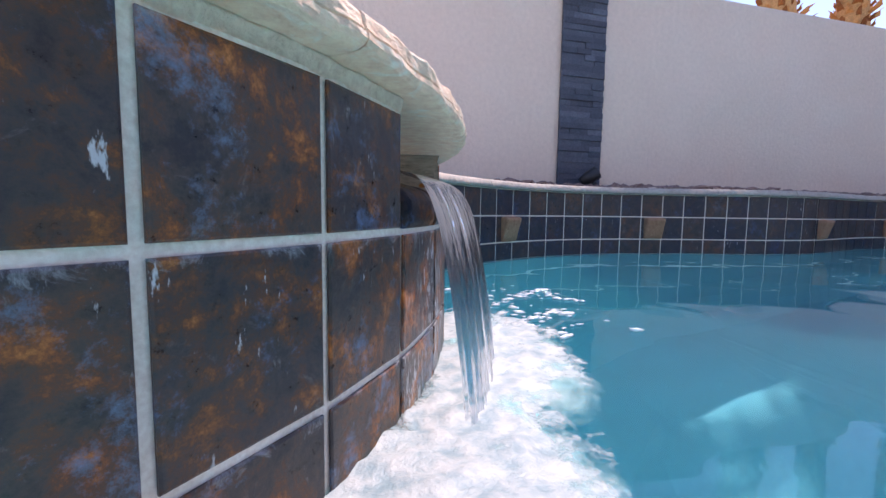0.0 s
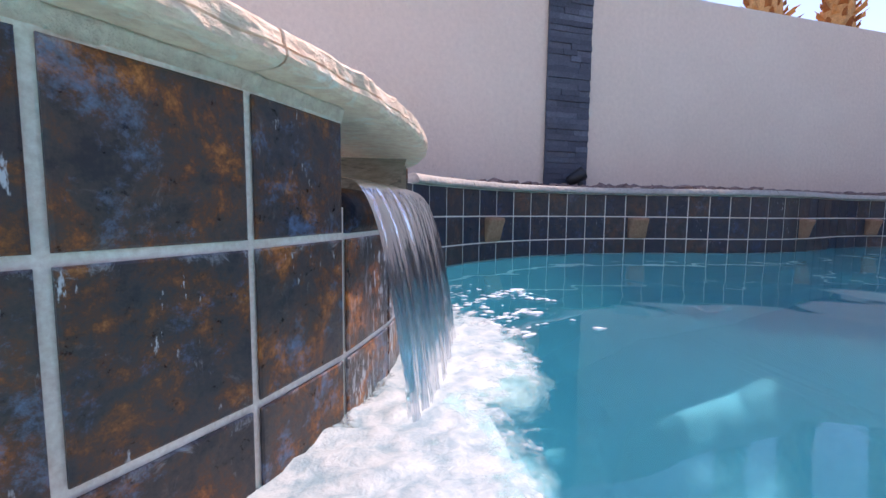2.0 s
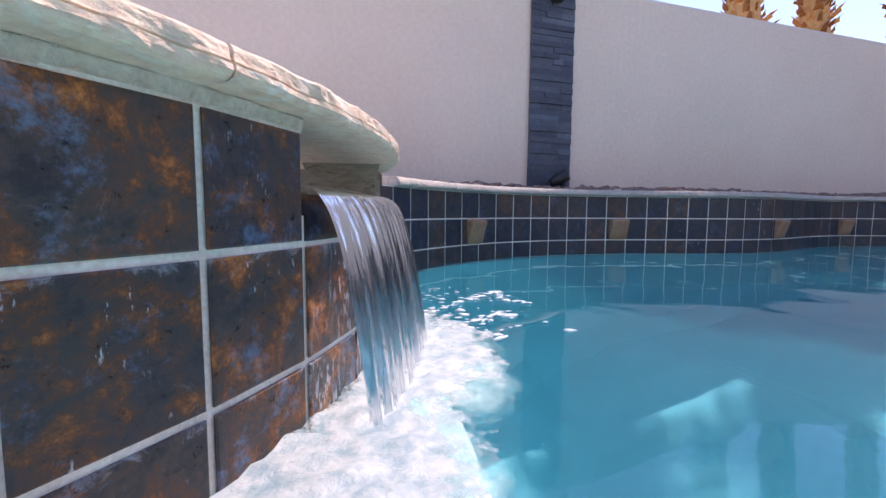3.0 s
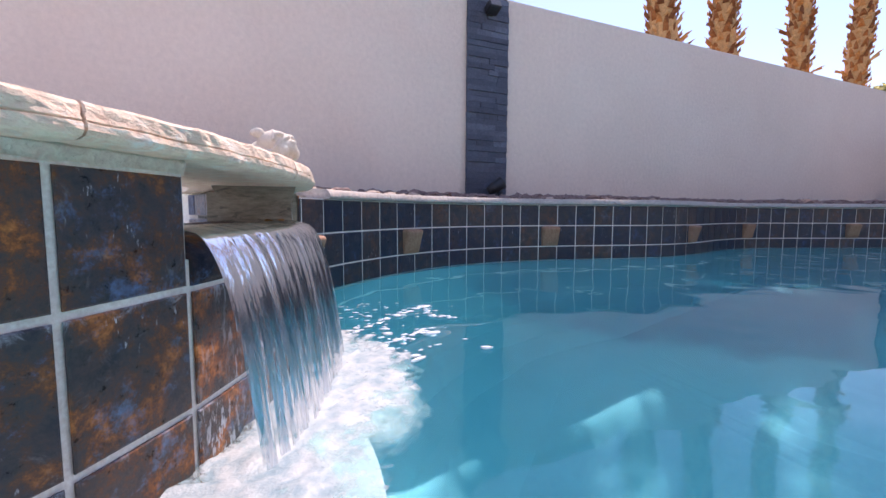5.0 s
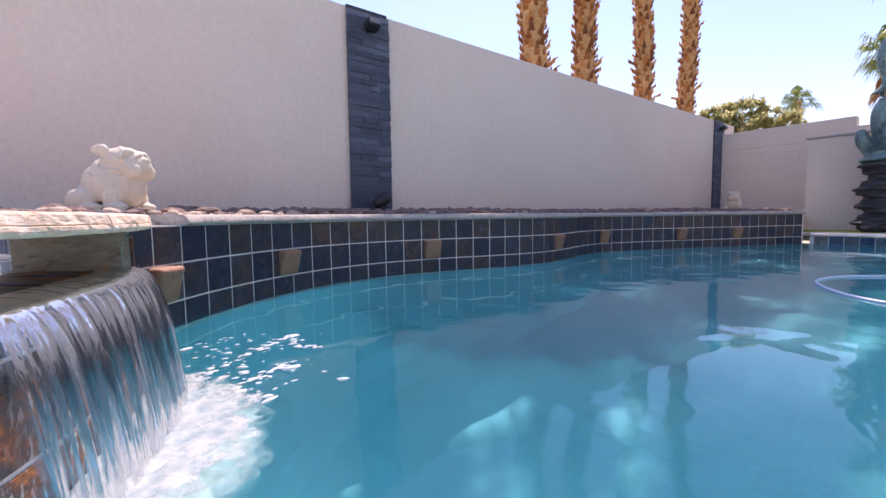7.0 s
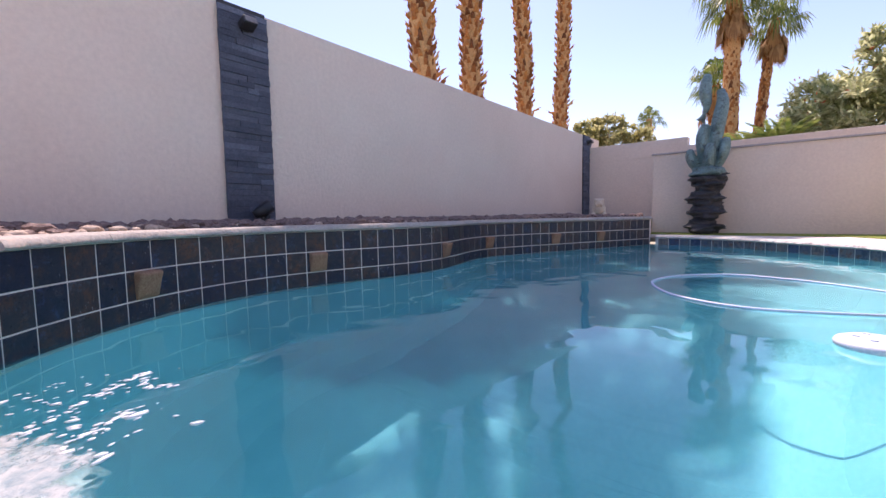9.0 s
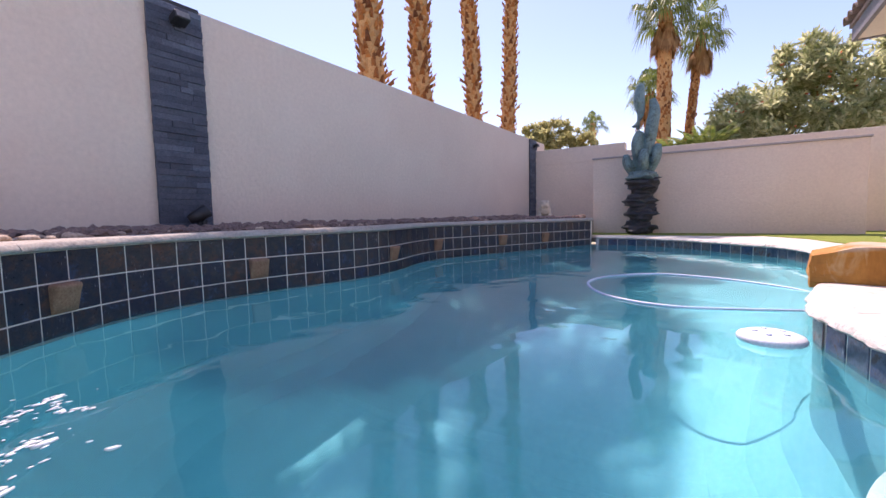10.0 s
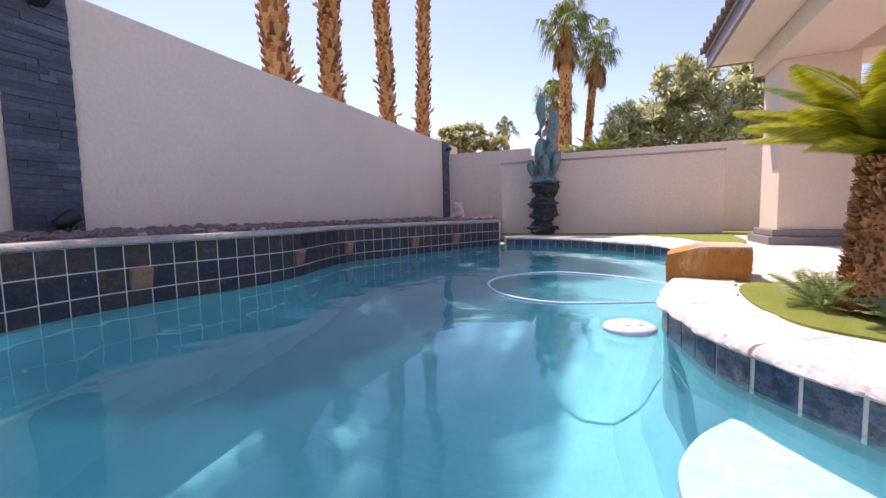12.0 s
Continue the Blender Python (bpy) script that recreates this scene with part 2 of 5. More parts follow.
def water_material(name, tint, wave, depth, murk, share):
    """Clear rippled water, with a share of the light scattered back by the body of water."""
    m, n, l, b = node_mat(name)
    b.inputs["Base Color"].default_value = (*tint, 1)
    b.inputs["Roughness"].default_value = 0.0
    b.inputs["IOR"].default_value = 1.24
    b.inputs["Transmission Weight"].default_value = 1.0
    v = coords(n, l, 1.0)
    a = noise_tex(n, l, v, wave, 1.2, 0.45, 0.5)
    broad = noise_tex(n, l, v, 0.9, 3, 0.5)
    bump(n, l, b, a, 0.5, depth)
    d = n.new("ShaderNodeBsdfPrincipled")
    l.new(ramp(n, l, broad, [(0.3, tuple(x * 0.85 for x in murk)), (0.7, tuple(x * 1.15 for x in murk))]), d.inputs["Base Color"])
    d.inputs["Roughness"].default_value, d.inputs["IOR"].default_value = 0.0, 1.24
    bump(n, l, d, a, 0.5, depth)
    mx = n.new("ShaderNodeMixShader")
    mx.inputs[0].default_value = share
    l.new(b.outputs[0], mx.inputs[1])
    l.new(d.outputs[0], mx.inputs[2])
    l.new(mx.outputs[0], n["Material Output"].inputs["Surface"])
    return m


M_WATER = water_material("pool_water", (0.61, 0.94, 0.97), 3.4, 0.0105, (0.012, 0.225, 0.28), 0.24)
M_SPA_WATER = water_material("spa_water", (0.85, 0.95, 0.96), 9.0, 0.006, (0.3, 0.45, 0.5), 0.15)


# ---- geometry helpers ----
def obj(name, bm, material, parent=None, smooth=False):
    me = bpy.data.meshes.new(name)
    bm.normal_update()
    bm.to_mesh(me)
    bm.free()
    if smooth:
        for p in me.polygons:
            p.use_smooth = True
    if material:
        me.materials.append(material)
    ob = new(name, me)
    if parent:
        ob.parent = parent
    return ob


def part(name, bm, material, parent, label="", smooth=False):
    ob = obj(name, bm, material, parent, smooth)
    return tagged(ob, label) if label else ob


def thing(name, at, label, category, group="", kind=""):
    e = new(name)
    e.location = at
    return tagged(e, label, category, group, kind)


def box_bm(x0, y0, z0, x1, y1, z1, bevel=0.0, bm=None):
    bm2 = bmesh.new()
    bmesh.ops.create_cube(bm2, size=1.0, matrix=Matrix.Translation(((x0 + x1) / 2, (y0 + y1) / 2, (z0 + z1) / 2)) @ Matrix.Diagonal((x1 - x0, y1 - y0, z1 - z0, 1)))
    if bevel:
        bmesh.ops.bevel(bm2, geom=bm2.edges[:], offset=bevel, segments=2, affect="EDGES", profile=0.5)
    return bm2


def spline(pts, step, closed=False):
    """Catmull-Rom through pts, evenly resampled."""
    p = [np.array(q, float) for q in pts]
    if closed:
        p = [p[-1]] + p + [p[0], p[1]]
    else:
        p = [2 * p[0] - p[1]] + p + [2 * p[-1] - p[-2]]
    out = []
    for i in range(1, len(p) - 2):
        for u in np.linspace(0, 1, 14, endpoint=False):
            a, b, c, d = p[i - 1 : i + 3]
            out.append(0.5 * (2 * b + (c - a) * u + (2 * a - 5 * b + 4 * c - d) * u**2 + (3 * b - a - 3 * c + d) * u**3))
    out.append(p[-2])
    out = np.array(out)
    s = np.r_[0, np.cumsum(np.linalg.norm(np.diff(out, axis=0), axis=1))]
    k = max(2, int(round(s[-1] / step)))
    t = np.linspace(0, s[-1], k + 1)
    return np.stack([np.interp(t, s, out[:, j]) for j in range(out.shape[1])], 1)


def normals2(path):
    """Left-hand normals along a plan path."""
    d = np.gradient(path, axis=0)
    d /= np.linalg.norm(d, axis=1)[:, None]
    return np.stack([-d[:, 1], d[:, 0]], 1)


def sweep_bm(path, profile, rough=0.0, seed=0.0, freq=9.0):
    """A closed profile of (offset to the left, z) carried along a plan path, with capped ends and chipped edges."""
    bm = bmesh.new()
    nrm = normals2(path)
    rings = []
    for q, nn in zip(path, nrm):
        ring = []
        for off, z in profile:
            x, y = q + nn * off
            co = Vector((x, y, z))
            if rough:
                w = noise.noise_vector(co * freq + Vector((seed, seed, seed))) * rough + noise.noise_vector(co * freq * 3.1) * rough * 0.55 + noise.noise_vector(co * freq * 8) * rough * 0.22
                co += Vector((w.x, w.y, w.z * 0.22))
            ring.append(bm.verts.new(co))
        rings.append(ring)
    k = len(profile)
    for r0, r1 in zip(rings, rings[1:]):
        for i in range(k):
            bm.faces.new((r0[i], r0[(i + 1) % k], r1[(i + 1) % k], r1[i]))
    bm.faces.new(rings[0][::-1])
    bm.faces.new(rings[-1])
    bmesh.ops.recalc_face_normals(bm, faces=bm.faces[:])
    return bm


def tile_mesh(w, h, d=0.0035, e=0.002):
    """One bevelled tile, its face towards -y, its middle at the origin."""
    bm = bmesh.new()
    back = [bm.verts.new((sx * w / 2, 0, sz * h / 2)) for sx, sz in ((-1, -1), (1, -1), (1, 1), (-1, 1))]
    mid = [bm.verts.new((sx * w / 2, -d + e * 0.6, sz * h / 2)) for sx, sz in ((-1, -1), (1, -1), (1, 1), (-1, 1))]
    front = [bm.verts.new((sx * (w / 2 - e), -d, sz * (h / 2 - e))) for sx, sz in ((-1, -1), (1, -1), (1, 1), (-1, 1))]
    for a, b in ((back, mid), (mid, front)):
        for i in range(4):
            bm.faces.new((a[i], a[(i + 1) % 4], b[(i + 1) % 4], b[i]))
    bm.faces.new(front)
    bmesh.ops.recalc_face_normals(bm, faces=bm.faces[:])
    me = bpy.data.meshes.new("tile")
    bm.to_mesh(me)
    bm.free()
    return me


def tile_band(path, rows, parent, material, pitch=0.156, gap=0.008, skip=None, limit=10**9):
    """Tiles along a plan path whose pool side is to the right; rows of (z low, z high)."""
    s = np.r_[0, np.cumsum(np.linalg.norm(np.diff(path, axis=0), axis=1))]
    meshes = {}
    k = int(s[-1] / pitch)
    for i in range(k):
        a = np.array([np.interp(i * pitch, s, path[:, j]) for j in range(2)])
        b = np.array([np.interp((i + 1) * pitch, s, path[:, j]) for j in range(2)])
        mid, d = (a + b) / 2, b - a
        on = np.array([np.interp((i + 0.5) * pitch, s, path[:, j]) for j in range(2)])
        if (on - mid) @ np.array([d[1], -d[0]]) > 0:
            mid = on
        ang = math.atan2(d[1], d[0])
        for z0, z1 in rows:
            if skip and skip(i, z0, mid):
                continue
            key = round(z1 - z0, 4)
            if key not in meshes:
                meshes[key] = tile_mesh(pitch - gap, z1 - z0 - gap)
                meshes[key].materials.append(material)
            ob = new("tile", meshes[key])
            ob.matrix_basis = Matrix.Translation((mid[0], mid[1], (z0 + z1) / 2)) @ Matrix.Rotation(ang, 4, "Z")
            ob.parent = parent


def blob_bm(size, seed, sub=3, rough=0.25, freq=1.6, flat=0.0):
    """A lumpy stone round the origin."""
    bm = bmesh.new()
    bmesh.ops.create_icosphere(bm, subdivisions=sub, radius=1.0)
    for v in bm.verts:
        w = noise.noise(v.co * freq + Vector((seed, seed * 1.7, -seed))) * rough + noise.noise(v.co * freq * 3 + Vector((seed, 0, 0))) * rough * 0.35
        v.co *= 1 + w
        if flat and v.co.z < -flat:
            v.co.z = -flat
        v.co = Vector((v.co.x * size[0], v.co.y * size[1], v.co.z * size[2]))
    return bm


def join_bm(dst, src, m=None):
    """Adds src to dst."""
    if m is not None:
        bmesh.ops.transform(src, matrix=m, verts=src.verts[:])
    me = bpy.data.meshes.new("tmp")
    src.to_mesh(me)
    src.free()
    dst.from_mesh(me)
    bpy.data.meshes.remove(me)


def tube_bm(pts, radii, sides=12, closed=False):
    """A tube along points, with a radius at each."""
    bm = bmesh.new()
    P = [Vector(p) for p in pts]
    rings = []
    run = P[-1] - P[0]
    up = Vector((0, 1, 0)) if not closed and abs(run.z) > 0.7 * run.length and run.length > 1e-6 else Vector((0, 0, 1))
    for i, p in enumerate(P):
        d = (P[min(i + 1, len(P) - 1)] - P[max(i - 1, 0)]).normalized()
        side = d.cross(up)
        side = side.normalized() if side.length > 1e-3 else Vector((1, 0, 0))
        u2 = side.cross(d).normalized()
        r = radii[i] if hasattr(radii, "__len__") else radii
        rings.append([bm.verts.new(p + side * math.cos(a) * r + u2 * math.sin(a) * r) for a in (2 * math.pi * k / sides for k in range(sides))])
    for r0, r1 in zip(rings, rings[1:]):
        for k in range(sides):
            bm.faces.new((r0[k], r0[(k + 1) % sides], r1[(k + 1) % sides], r1[k]))
    bm.faces.new(rings[0][::-1])
    bm.faces.new(rings[-1])
    bmesh.ops.recalc_face_normals(bm, faces=bm.faces[:])
    return bm


def plate_bm(outline, z0, z1):
    """A flat slab with a plan outline."""
    bm = bmesh.new()
    lo = [bm.verts.new((x, y, z0)) for x, y in outline]
    hi = [bm.verts.new((x, y, z1)) for x, y in outline]
    k = len(outline)
    for i in range(k):
        bm.faces.new((lo[i], lo[(i + 1) % k], hi[(i + 1) % k], hi[i]))
    for ring in (lo, hi):
        edges = []
        for i in range(k):
            e = bm.edges.get((ring[i], ring[(i + 1) % k]))
            edges.append(e)
        bmesh.ops.triangle_fill(bm, use_beauty=True, edges=edges)
    bmesh.ops.recalc_face_normals(bm, faces=bm.faces[:])
    return bm


# ---- plan ----
PITCH = 0.156
J2, J1, TOP_SPA, TOP_FAR = 0.093, 0.249, 0.391, 0.405
SPA_C, SPA_R = np.array([-0.607, 1.746]), 1.2
DECK_Z = 0.14


def spa_arc(a0, a1, step=0.03, r=SPA_R):
    k = max(2, int(abs(radians(a1 - a0)) * r / step))
    return np.array([SPA_C + r * np.array([math.cos(radians(a)), math.sin(radians(a))]) for a in np.linspace(a0, a1, k + 1)])


far_wall = spline([(0.40, 2.06), (0.56, 2.24), (0.686, 2.375), (0.773, 2.47), (0.959, 2.655), (1.3, 2.90), (1.72, 3.075), (2.2, 3.14), (2.7, 3.075), (3.1, 2.98), (3.45, 2.925), (3.8, 2.93), (4.1, 3.0), (4.5, 3.12), (4.9, 3.185), (5.2, 3.155), (5.6, 3.03), (6.2, 2.80), (6.9, 2.53), (7.5, 2.29), (8.1, 2.04)], 0.04)
far_deck = spline([(8.1, 2.04), (8.06, 1.5), (7.82, 0.9), (7.42, 0.4), (7.0, 0.0), (6.6, -0.38), (5.9, -0.56), (5.0, -0.52), (4.2, -0.36), (3.75, -0.27)], 0.04)
near_deck = spline([(3.75, -0.27), (3.45, -0.21), (3.15, -0.15), (2.86, -0.12), (2.68, -0.155), (2.45, -0.20), (2.3, -0.25), (2.185, -0.32), (2.065, -0.397), (1.965, -0.473), (1.85, -0.56), (1.6, -0.80), (1.2, -1.2), (0.6, -1.55), (-0.1, -1.5), (-0.6, -1.0), (-0.8, -0.3), (-0.75, 0.56)], 0.04)
spa_low = spa_arc(-97, 18)
pool_outline = np.concatenate([far_wall[12:], far_deck[1:], near_deck[1:], spa_low])

# ---- pool shell and water ----
pool = thing("pool_shell", (0, 0, 0), "pale blue plastered swimming pool basin under clear water", "pool", kind="structure")
ring = [tuple(p) for p in pool_outline]


def offset_ring(points, d):
    p = np.array(points)
    dd = np.roll(p, -1, 0) - np.roll(p, 1, 0)
    dd /= np.linalg.norm(dd, axis=1)[:, None] + 1e-9
    return p + np.stack([-dd[:, 1], dd[:, 0]], 1) * d


def floor_z(x, y):
    return -1.55 + 0.75 * min(1.0, max(0.0, (x - 0.6 * y - 1.0) / 3.2))


def basin_bm(outline, top):
    bm = bmesh.new()
    hi = [bm.verts.new((x, y, top)) for x, y in outline]
    lo = [bm.verts.new((x, y, floor_z(x, y) + 0.32)) for x, y in outline]
    k = len(outline)
    for i in range(k):
        bm.faces.new((hi[i], lo[i], lo[(i + 1) % k], hi[(i + 1) % k]))
    for step_in, drop in ((0.10, 0.16), (0.12, 0.10), (0.16, 0.06)):
        shift = offset_ring([(v.co.x, v.co.y) for v in lo], -step_in)
        nxt = [bm.verts.new((x, y, v.co.z - drop)) for (x, y), v in zip(shift, lo)]
        for i in range(k):
            bm.faces.new((lo[i], nxt[i], nxt[(i + 1) % k], lo[(i + 1) % k]))
        lo = nxt
    edges = [bm.edges.get((lo[i], lo[(i + 1) % k])) for i in range(k)]
    bmesh.ops.triangle_fill(bm, use_beauty=True, edges=edges)
    return bm


part("basin", basin_bm(ring, -0.05), M_PLASTER, pool)
wall_side = near_deck[(near_deck[:, 0] < 2.26) & (near_deck[:, 0] > 0.7) & (near_deck[:, 1] > -1.5)]
bench = np.concatenate([wall_side, spline([(0.75, -1.3), (1.1, -0.7), (1.4, -0.27), (1.65, -0.10), (1.86, -0.06), (2.0, -0.09), (2.13, -0.16), (2.25, -0.26)], 0.05)])
part("bench", plate_bm([tuple(p) for p in bench], -1.34, -0.27), M_PLASTER_WHITE, pool)
ledge = np.concatenate([spa_arc(-96, -8, r=1.19), [SPA_C + (1.195 + 0.275 * math.sqrt(min(1.0, max(0.0, (-8 - a) / 26)))) * np.array([math.cos(radians(a)), math.sin(radians(a))]) for a in np.linspace(-8.3, -96, 50)]])
part("ledge", plate_bm([tuple(p) for p in ledge], -1.34, -0.22), M_PLASTER_WHITE, pool)
bmw = bmesh.new()
vs = [bmw.verts.new((x, y, 0)) for x, y in ring]
bmesh.ops.triangle_fill(bmw, use_beauty=True, edges=[bmw.edges.new((vs[i], vs[(i + 1) % len(vs)])) for i in range(len(vs))])
for fc in bmw.faces:
    if fc.normal.z < 0:
        fc.normal_flip()
water = tagged(obj("water", bmw, M_WATER), "clear turquoise pool water with gentle ripples", "water", kind="structure")
water.visible_shadow = False

# ---- ground ----
ground_out = [(-60, -60), (80, -60), (80, 60), (-60, 60)]
gb = bmesh.new()
outer = [gb.verts.new((x, y, 0.10)) for x, y in ground_out]
inner = [gb.verts.new((x, y, 0.10)) for x, y in offset_ring(ring, 0.12)]
ge = [gb.edges.new((outer[i], outer[(i + 1) % 4])) for i in range(4)] + [gb.edges.new((inner[i], inner[(i + 1) % len(inner)])) for i in range(len(inner))]
bmesh.ops.triangle_fill(gb, use_beauty=True, edges=ge)
tagged(obj("ground", gb, M_GROUND), "dry tan desert ground round the yard", "ground", kind="structure")

# ---- raised tiled wall along the far side ----
wall_far = tagged(obj("wall_planter", sweep_bm(far_wall, [(0, -0.12), (0.20, -0.12), (0.20, TOP_FAR), (0, TOP_FAR)]), M_GROUT), "raised curved pool wall faced in dark slate tiles", "wall", kind="structure")
end_wall = tagged(obj("wall_planter_end", sweep_bm(np.array([(8.1, 2.045), (8.7, 2.17), (9.29, 2.31)]), [(0.002, 0.0), (0.2, 0.0), (0.2, TOP_FAR), (0.002, TOP_FAR)]), M_STUCCO), "stuccoed end of the raised planter", "wall", kind="structure")
soil = tagged(obj("planter_soil", plate_bm([tuple(p) for p in (far_wall + normals2(far_wall) * 0.1)[::3]] + [(9.2, 2.4), (10.58, 2.4), (10.58, 3.98), (-2.4, 3.98), (-2.4, 2.7), (-0.4, 2.9)], 0.1, 0.42), M_GROUND), "gravelly soil of the raised planter", "ground", kind="structure")


def coping(name, path, off0, off1, z0, z1, length, material, rough, label, lip=0.012, piece="stone", split=False):
    """A run of slabs with chipped front edges along a plan path."""
    top = thing(name, (0, 0, 0), label, "coping", kind="structure")
    k = max(3, int(length / 0.04))
    i, j = 0, 0
    while i < len(path) - 2:
        n_here = k + (j * 7) % 5 - 2
        seg = path[i : min(i + n_here + 1, len(path))]
        if len(path) - (i + n_here) < 4:
            seg = path[i:]
            n_here = len(path)
        nr = normals2(path)[i : i + len(seg)]
        s = np.array(seg)
        fine = spline(s, 0.009) if len(s) > 2 else s
        d0 = (fine[-1] - fine[-2]) * 0.15
        fine[-1] -= d0
        w = (off1 - off0)
        h = z1 - z0
        prof = [(off0 + lip, z0), (off0 + w * 0.5, z0), (off1, z0), (off1, z1), (off0 + w * 0.7, z1), (off0 + w * 0.4, z1), (off0 + w * 0.22, z1 - h * 0.01), (off0 + lip * 1.9, z1 - h * 0.06), (off0 + lip * 1.3, z1 - h * 0.16), (off0 + lip * 0.85, z1 - h * 0.30), (off0 + lip * 0.45, z1 - h * 0.45), (off0 + lip * 0.15, z0 + h * 0.40), (off0, z0 + h * 0.25), (off0 + lip * 0.3, z0 + h * 0.10)]
        if split:
            prof = [(off0 + 0.012, z0), (off0 + w * 0.5, z0), (off1, z0), (off1, z1), (off0 + w * 0.6, z1), (off0 + w * 0.3, z1), (off0 + 0.022, z1), (off0 + 0.007, z1 - h * 0.03), (off0 + 0.004, z1 - h * 0.13), (off0 + 0.003, z1 - h * 0.26), (off0 + 0.002, z1 - h * 0.40), (off0 + 0.001, z1 - h * 0.52), (off0 + 0.003, z1 - h * 0.56), (off0, z1 - h * 0.60), (off0 - 0.001, z1 - h * 0.76), (off0 + 0.001, z0 + h * 0.10), (off0 + 0.005, z0 + h * 0.02)]
        part(piece, sweep_bm(fine, prof, rough, seed=j * 3.7, freq=16.0 if split else 9.0), material, top, smooth=False)
        i += n_here
        j += 1
    return top


coping("coping_planter", far_wall[14:], -0.035, 0.26, TOP_FAR, 0.452, 0.62, M_COPING_GREY, 0.006, "weathered grey-tan stone slabs capping the raised pool wall")

# ---- stucco garden wall ----
stucco_wall = tagged(obj("wall_south", box_bm(-8, 4.0, 0.0, 11.3, 4.2, 2.31, 0.012), M_STUCCO), "tall smooth pinkish-grey stucco garden wall", "wall", kind="structure")


def ledger_strip(x0, x1):
    strip = tagged(obj("stone_pilaster", box_bm(x0 + 0.01, 3.985, 0.40, x1 - 0.01, 4.0, 2.315), M_BLACK), "strip of stacked dark blue-grey ledger stone on the stucco wall", "pilaster", group="stone strips on the garden wall")
    rnd = random.Random(int(x0 * 100))
    meshes = []
    for k in range(14):
        w, d = [0.10, 0.14, 0.18, 0.22, 0.26, 0.30, 0.34][k % 7], 0.010 + 0.004 * (k % 3)
        me = tile_mesh(w, 0.0475, d + 0.006, 0.002)
        me.materials.append(M_LEDGER)
        meshes.append((w, me))
    z = 0.42
    while z < 2.27:
        x = x0
        while x < x1 - 0.02:
            room = x1 - x
            fit = [q for q in meshes if q[0] <= room + 0.001] or [min(meshes, key=lambda q: q[0])]
            w, me = rnd.choice(fit)
            if room - w < 0.09 and room > w:
                w2 = room
            else:
                w2 = w
            ob = new("stone", me)
            ob.matrix_basis = Matrix.Translation((x + w2 / 2, 3.985 - rnd.choice((0, 0.003, 0.006)), z + 0.024)) @ Matrix.Diagonal((w2 / w * 0.995, 1, 1.0, 1))
            ob.parent = strip
            x += w2
        z += 0.0488
    return strip


ledger_strip(2.25, 2.675)
ledger_strip(10.22, 10.68)


def flood_light(x, y, z, up):
    t = thing("spot_light", (x, y, z), "small black outdoor spot light", "light fixture", group="wall spot lights")
    part("mount", box_bm(-0.03, -0.02, -0.03, 0.03, 0.0, 0.03, 0.004), M_BLACK, t)
    bm = box_bm(-0.06, -0.13, -0.035, 0.06, -0.02, 0.035, 0.01)
    bmesh.ops.rotate(bm, verts=bm.verts[:], cent=(0, 0, 0), matrix=Matrix.Rotation(radians(30 if up else -20), 3, "X"))
    part("lamp_head", bm, M_BLACK, t)
    bm = box_bm(-0.05, -0.136, -0.026, 0.05, -0.13, 0.026, 0.002)
    bmesh.ops.rotate(bm, verts=bm.verts[:], cent=(0, 0, 0), matrix=Matrix.Rotation(radians(30 if up else -20), 3, "X"))
    part("lens", bm, M_FASCIA, t)
    return t


flood_light(2.47, 3.972, 2.13, False)
flood_light(10.45, 3.972, 2.13, False)


def ground_spot(x, y, z):
    t = thing("garden_spot_light", (x, y, z), "black landscape spot light among the planter rocks", "light fixture")
    part("stake", tube_bm([(0, 0, -0.1), (0, 0, 0.06)], 0.018, 10), M_BLACK, t)
    part("lamp_head", tube_bm([(-0.07, 0.02, 0.07), (-0.02, 0, 0.10), (0.06, -0.02, 0.15)], [0.035, 0.05, 0.058], 14), M_BLACK, t, smooth=True)
    part("knuckle", tube_bm([(0.03, 0.0, 0.03), (0.05, 0.0, 0.07)], 0.022, 8), M_BLACK, t)
    return t


ground_spot(2.50, 3.86, 0.47)

# ---- back walls ----
tagged(obj("wall_east", box_bm(10.6, -9, 0.0, 10.8, 4.0, 1.88, 0.012), M_STUCCO), "low stucco boundary wall", "wall", kind="structure")
tagged(obj("wall_east_high", box_bm(10.595, 1.95, 1.7, 10.805, 4.0, 2.05, 0.008), M_STUCCO), "raised part of the stucco boundary wall", "wall", kind="structure")
tagged(obj("wall_screen", box_bm(9.3, -1.62, 0.0, 9.5, 2.3, 1.57, 0.01), M_STUCCO), "stucco screen wall behind the statue", "wall", kind="structure")
# The whole cap is coloured dark to draw the shade beneath it.
tagged(obj("wall_screen_cap", box_bm(9.27, -1.64, 1.57, 9.53, 2.32, 1.60, 0.006), M_CAP_SHADE), "cap of the screen wall, darkened for its shadow line", "wall", kind="structure")
tagged(obj("wall_west", box_bm(-8.0, -9, 0.0, -7.8, 4.0, 1.88), M_STUCCO), "stucco boundary wall", "wall", kind="structure")

